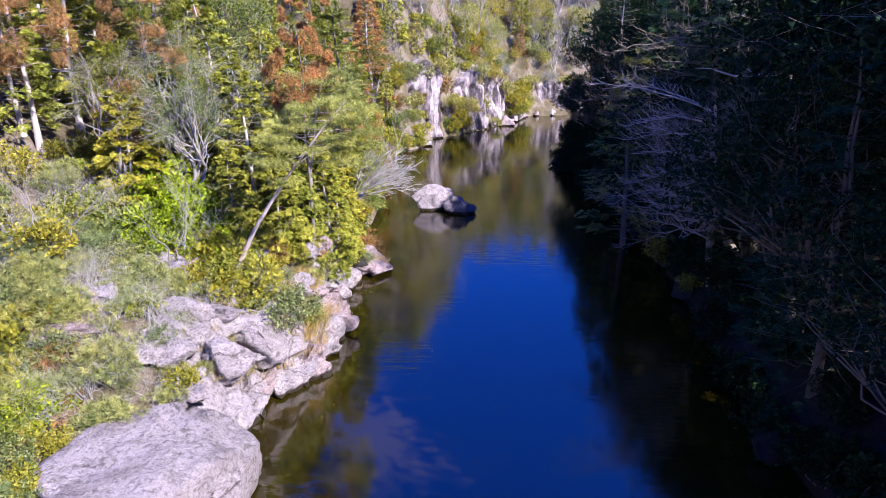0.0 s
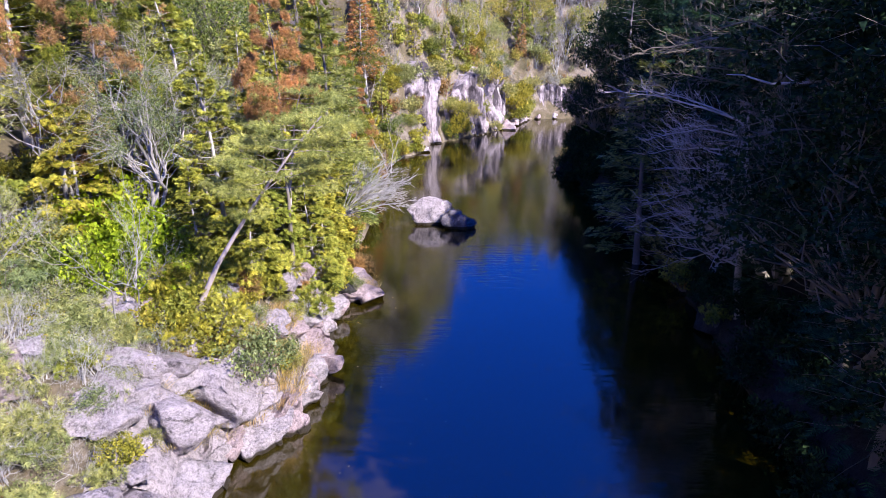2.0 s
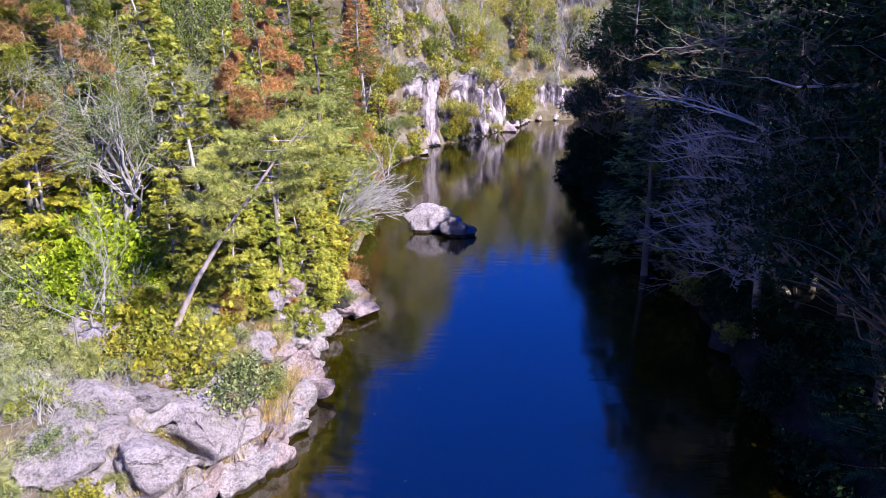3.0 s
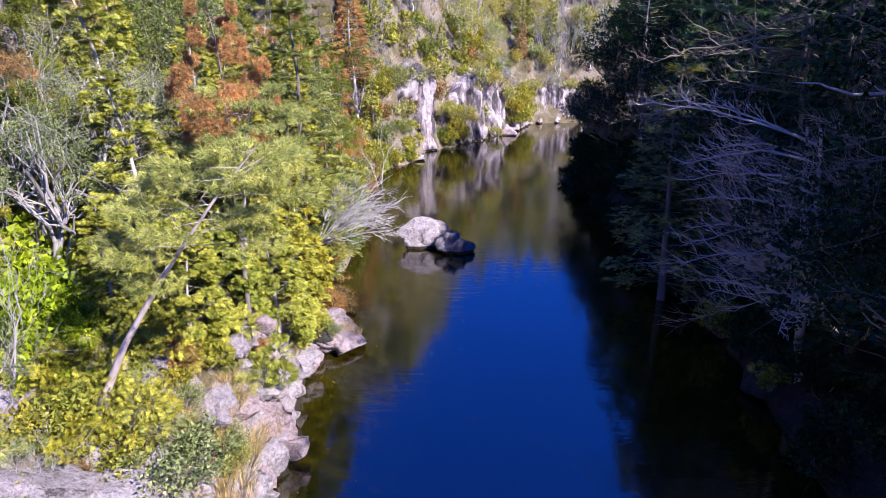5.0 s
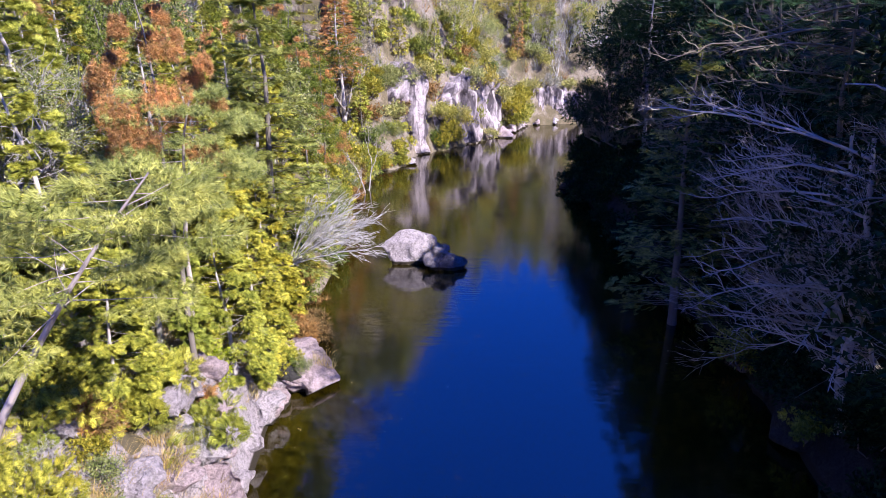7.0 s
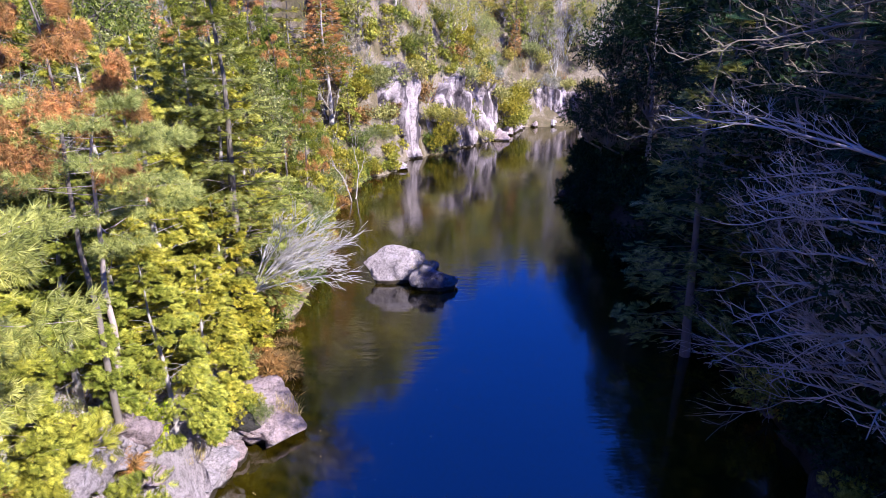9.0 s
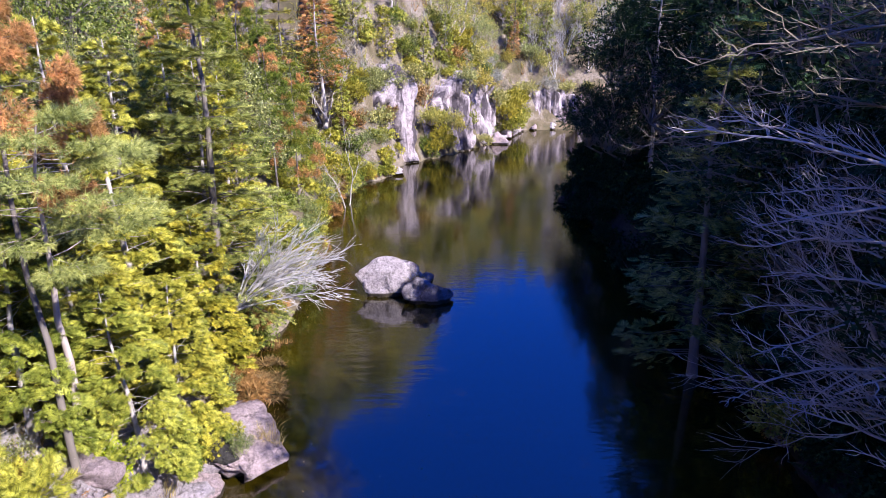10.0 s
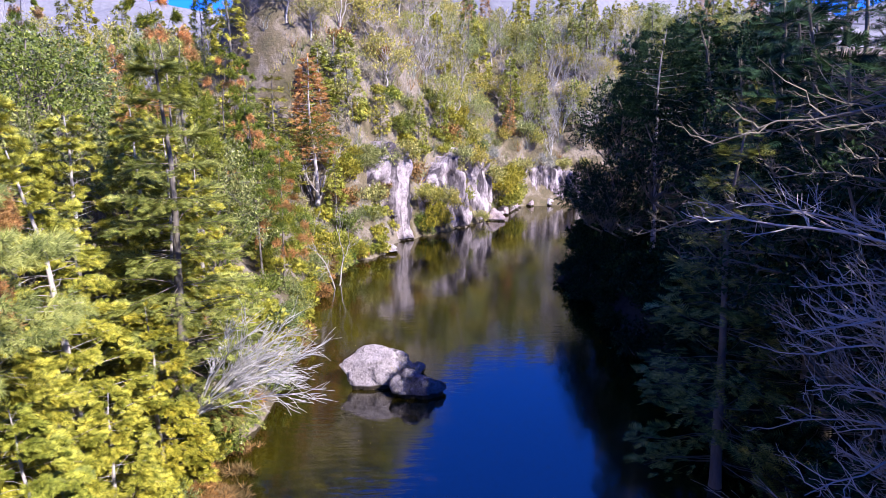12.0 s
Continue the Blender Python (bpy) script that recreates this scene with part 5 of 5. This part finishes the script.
# ---- right bank: woods, their shade put into dark colours ----
forked = lambda: bare_tree("bare_tree", 58, 8.0, 7.0, BARK_LIT, 6, 5, (-1.0, 0.0, 0.42), 0.9, 2, open_=0.5)
boughs_a = lambda: bough_tree("bare_tree", 56, 9.0, 6.2, BARK_LIT, 12)
boughs_b = lambda: bough_tree("bare_tree", 57, 9.0, 6.0, BARK_SHADED, 13)
for x, y, s, a in [(14.9, 29.6, 1.1, 0)]:
    plant("forked", forked, x, y, s, a, label="leafless silver tree reaching over the dark water", category="bare tree", group="bare trees of the shaded bank")
for k, (x, y, s, a) in enumerate([(13.4, 29.2, 1.0, 5), (14.0, 30.8, 0.92, -24), (14.8, 36.0, 1.0, -8), (14.6, 25.0, 0.9, 10), (16.5, 33.5, 1.15, 0)]):
    plant("boughA" if k < 2 else "boughB", boughs_a if k < 2 else boughs_b, x, y, s, a, label="leafless grey tree reaching over the dark water", category="bare tree", group="bare trees of the shaded bank")
# leaf and bark colours here have the bank's shade worked in
SHADE = {"shadeO": lambda: broadleaf("evergreen_oak", 101, 10.0, 3.6, "shade", BARK_SHADED, 60, 16, 0.5, base=0.08, stems=2, template=LEAVES, twigs=1, lean=(-0.16, 0)),
         "shadeF": lambda: conifer("fir_tree", 102, 13.0, 3.8, "shade_fir", BARK_SHADED, FROND, 0.65, 90, 12, base=0.08, droop=0.15, pad_len=0.75, pad_wide=0.36, thick=0.03, tiers=14, flat=0.92, lean=(-0.1, 0)),
         "shadeS": lambda: conifer("cedar_tree", 103, 13.0, 3.0, "shade", BARK_SHADED, FAN, 0.62, 90, 10, base=0.06, droop=0.3, pad_len=0.6, thick=0.15, lean=(-0.1, 0)),
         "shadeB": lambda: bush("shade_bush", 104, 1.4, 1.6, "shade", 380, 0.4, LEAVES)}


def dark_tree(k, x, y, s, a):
    plant(k, SHADE[k], x, y, s, a, label="evergreen tree darkened for the shaded bank", category="tree", group="trees of the shaded bank")


def right_shore(y):
    return float(np.interp(y, [a for a, _ in RIGHT], [a for _, a in RIGHT]))


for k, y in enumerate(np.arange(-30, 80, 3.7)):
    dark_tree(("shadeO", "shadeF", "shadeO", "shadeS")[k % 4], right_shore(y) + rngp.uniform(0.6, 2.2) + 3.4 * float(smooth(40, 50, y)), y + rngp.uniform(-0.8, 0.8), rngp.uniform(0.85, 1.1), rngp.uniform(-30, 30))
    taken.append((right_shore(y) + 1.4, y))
# added row, mostly out of view, to lengthen the bank's shadow on the water
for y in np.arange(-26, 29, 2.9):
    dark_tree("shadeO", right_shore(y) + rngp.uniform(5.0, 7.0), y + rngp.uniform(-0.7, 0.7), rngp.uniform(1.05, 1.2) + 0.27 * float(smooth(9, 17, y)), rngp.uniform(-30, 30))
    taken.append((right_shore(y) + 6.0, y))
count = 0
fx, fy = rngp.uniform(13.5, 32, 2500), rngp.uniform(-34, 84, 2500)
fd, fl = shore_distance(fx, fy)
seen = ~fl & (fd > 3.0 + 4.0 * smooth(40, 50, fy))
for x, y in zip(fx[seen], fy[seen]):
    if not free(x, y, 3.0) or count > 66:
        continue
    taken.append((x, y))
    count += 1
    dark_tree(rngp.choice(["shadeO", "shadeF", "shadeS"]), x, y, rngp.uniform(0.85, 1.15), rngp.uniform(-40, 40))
for y in np.arange(2, 76, 1.5):
    plant("shadeB", SHADE["shadeB"], right_shore(y) + rngp.uniform(-0.3, 1.6), y, rngp.uniform(0.8, 1.3), rngp.uniform(0, 360), label="evergreen bush darkened for the shaded shore", category="bush", group="scrub of the shaded bank")
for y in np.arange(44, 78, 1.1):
    plant("shadeB", SHADE["shadeB"], right_shore(y) + rngp.uniform(0.8, 3.2), y, rngp.uniform(1.0, 1.6), rngp.uniform(0, 360), label="evergreen bush darkened for the shaded shore", category="bush", group="scrub of the shaded bank")
plant("bushY", BUSH["bushY"], 13.0, 34.6, 1.25, 0, z=0.5, label="golden-green bush at the shaded shore", category="bush")
# the lighter needles stand in for sun on these tips
plant("firA", MAKE["firA"], 11.9, 39.4, 1.0, 70, label="fir in lighter needles for sunlit tips, shaded bank", category="fir tree")
plant("firA", None, 15.5, 46.5, 0.85, 150, label="fir in lighter needles for sunlit tips, shaded bank", category="fir tree")
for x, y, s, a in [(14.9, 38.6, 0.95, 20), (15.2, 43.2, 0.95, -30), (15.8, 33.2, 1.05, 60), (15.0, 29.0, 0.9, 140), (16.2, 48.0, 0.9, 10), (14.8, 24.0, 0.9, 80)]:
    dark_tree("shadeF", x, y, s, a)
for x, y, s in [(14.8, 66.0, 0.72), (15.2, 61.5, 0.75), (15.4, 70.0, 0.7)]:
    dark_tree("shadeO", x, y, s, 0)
plant("bushD", BUSH["bushD"], 13.3, 34.9, 1.0, 0, z=0.5, label="dry brown brush at the shaded shore", category="bush")
# shore stones carry the bank's shade in their dark colour
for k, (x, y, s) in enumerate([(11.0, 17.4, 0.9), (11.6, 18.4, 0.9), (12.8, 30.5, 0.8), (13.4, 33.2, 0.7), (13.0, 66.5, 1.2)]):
    tagged(rock("rock", 500 + k, (s * 1.2, s, s * 0.9), ROCK_DARK_SHADED, 8, 3, 0.18, at=(x, y, 0.3), turn=k * 50), "shade-darkened rock, wet at its foot, on the river shore", "rock")

# a dead pale snag bent out over the slope, and a tall pine with a bare pale trunk further on
g = Geo()
sn = np.random.default_rng(9)
limb = np.concatenate([bent(sn, [18.6, 28.0, 5.2], [17.4, 28.1, 10.0], 5, 0.02), bent(sn, [16.6, 28.2, 10.9], [12.1, 28.9, 11.6], 6, 0.03)])
g.tube(limb, np.linspace(0.13, 0.035, 11), 7)
for k in range(7):
    o = limb[5 + k % 6]
    g.tube(bent(sn, o, o + sn.normal(size=3) * (0.5, 0.5, 0.3) + np.array([-0.6, 0, 0.1]), 4, 0.05), np.linspace(0.03, 0.01, 4), 4)
snag = new("dead_tree")
part("trunk", g.mesh("trunk", BARK_SILVER, True), snag)
tagged(snag, "dead pale snag leaning over the shaded slope", "dead tree")
plant("pineR", lambda: conifer("pine_tree", 105, 14.0, 3.2, "shade", BARK_PALE, TUFT, 0.4, 40, 40, base=0.62, tip=0.4, droop=0.0, rise=0.15, pad_len=0.6, pad_wide=0.6, thick=0.12, lean=(-0.1, 0), trunk_r=0.17, round_=0.5, flat=0.3), 16.6, 60.3, 1.0, 0, label="tall pine with shade-darkened crown and bare pale trunk", category="pine tree")
plant("bushH", BUSH["bushH"], 12.6, 29.6, 0.9, 40, z=0.8, label="yellow-green scrub at the shaded shore", category="bush")
plant("bushD", BUSH["bushD"], -2.9, 82.3, 1.1, 30, z=4.6, label="rust-brown brush on the cliff ledge", category="bush", group="scrub above the cliffs")
plant("bushD", BUSH["bushD"], -2.6, 82.5, 0.9, 110, z=5.6, label="rust-brown brush on the cliff ledge", category="bush", group="scrub above the cliffs")

# a few fallen leaves afloat
g = Geo()
fl_r = np.random.default_rng(21)
k = 60
c = np.stack([fl_r.uniform(-5.2, 1.5, k), fl_r.uniform(20, 60, k), np.full(k, 0.012)], -1)
c = c[shore_distance(c[:, 0], c[:, 1])[0] < -0.4]
scatter(g, leaf_spray(fl_r, 1, 1.0), c, fl_r.normal(size=c.shape) * (1, 1, 0), np.tile([0, 0, 1.0], (len(c), 1)), np.full(len(c), 0.07))
for v in g.v:
    v[:, 2] = 0.012
tagged(new("fallen_leaves", g.mesh("fallen_leaves", LEAF["dry"])), "scattered pale fallen leaves afloat on the river", "leaves", kind="stuff")
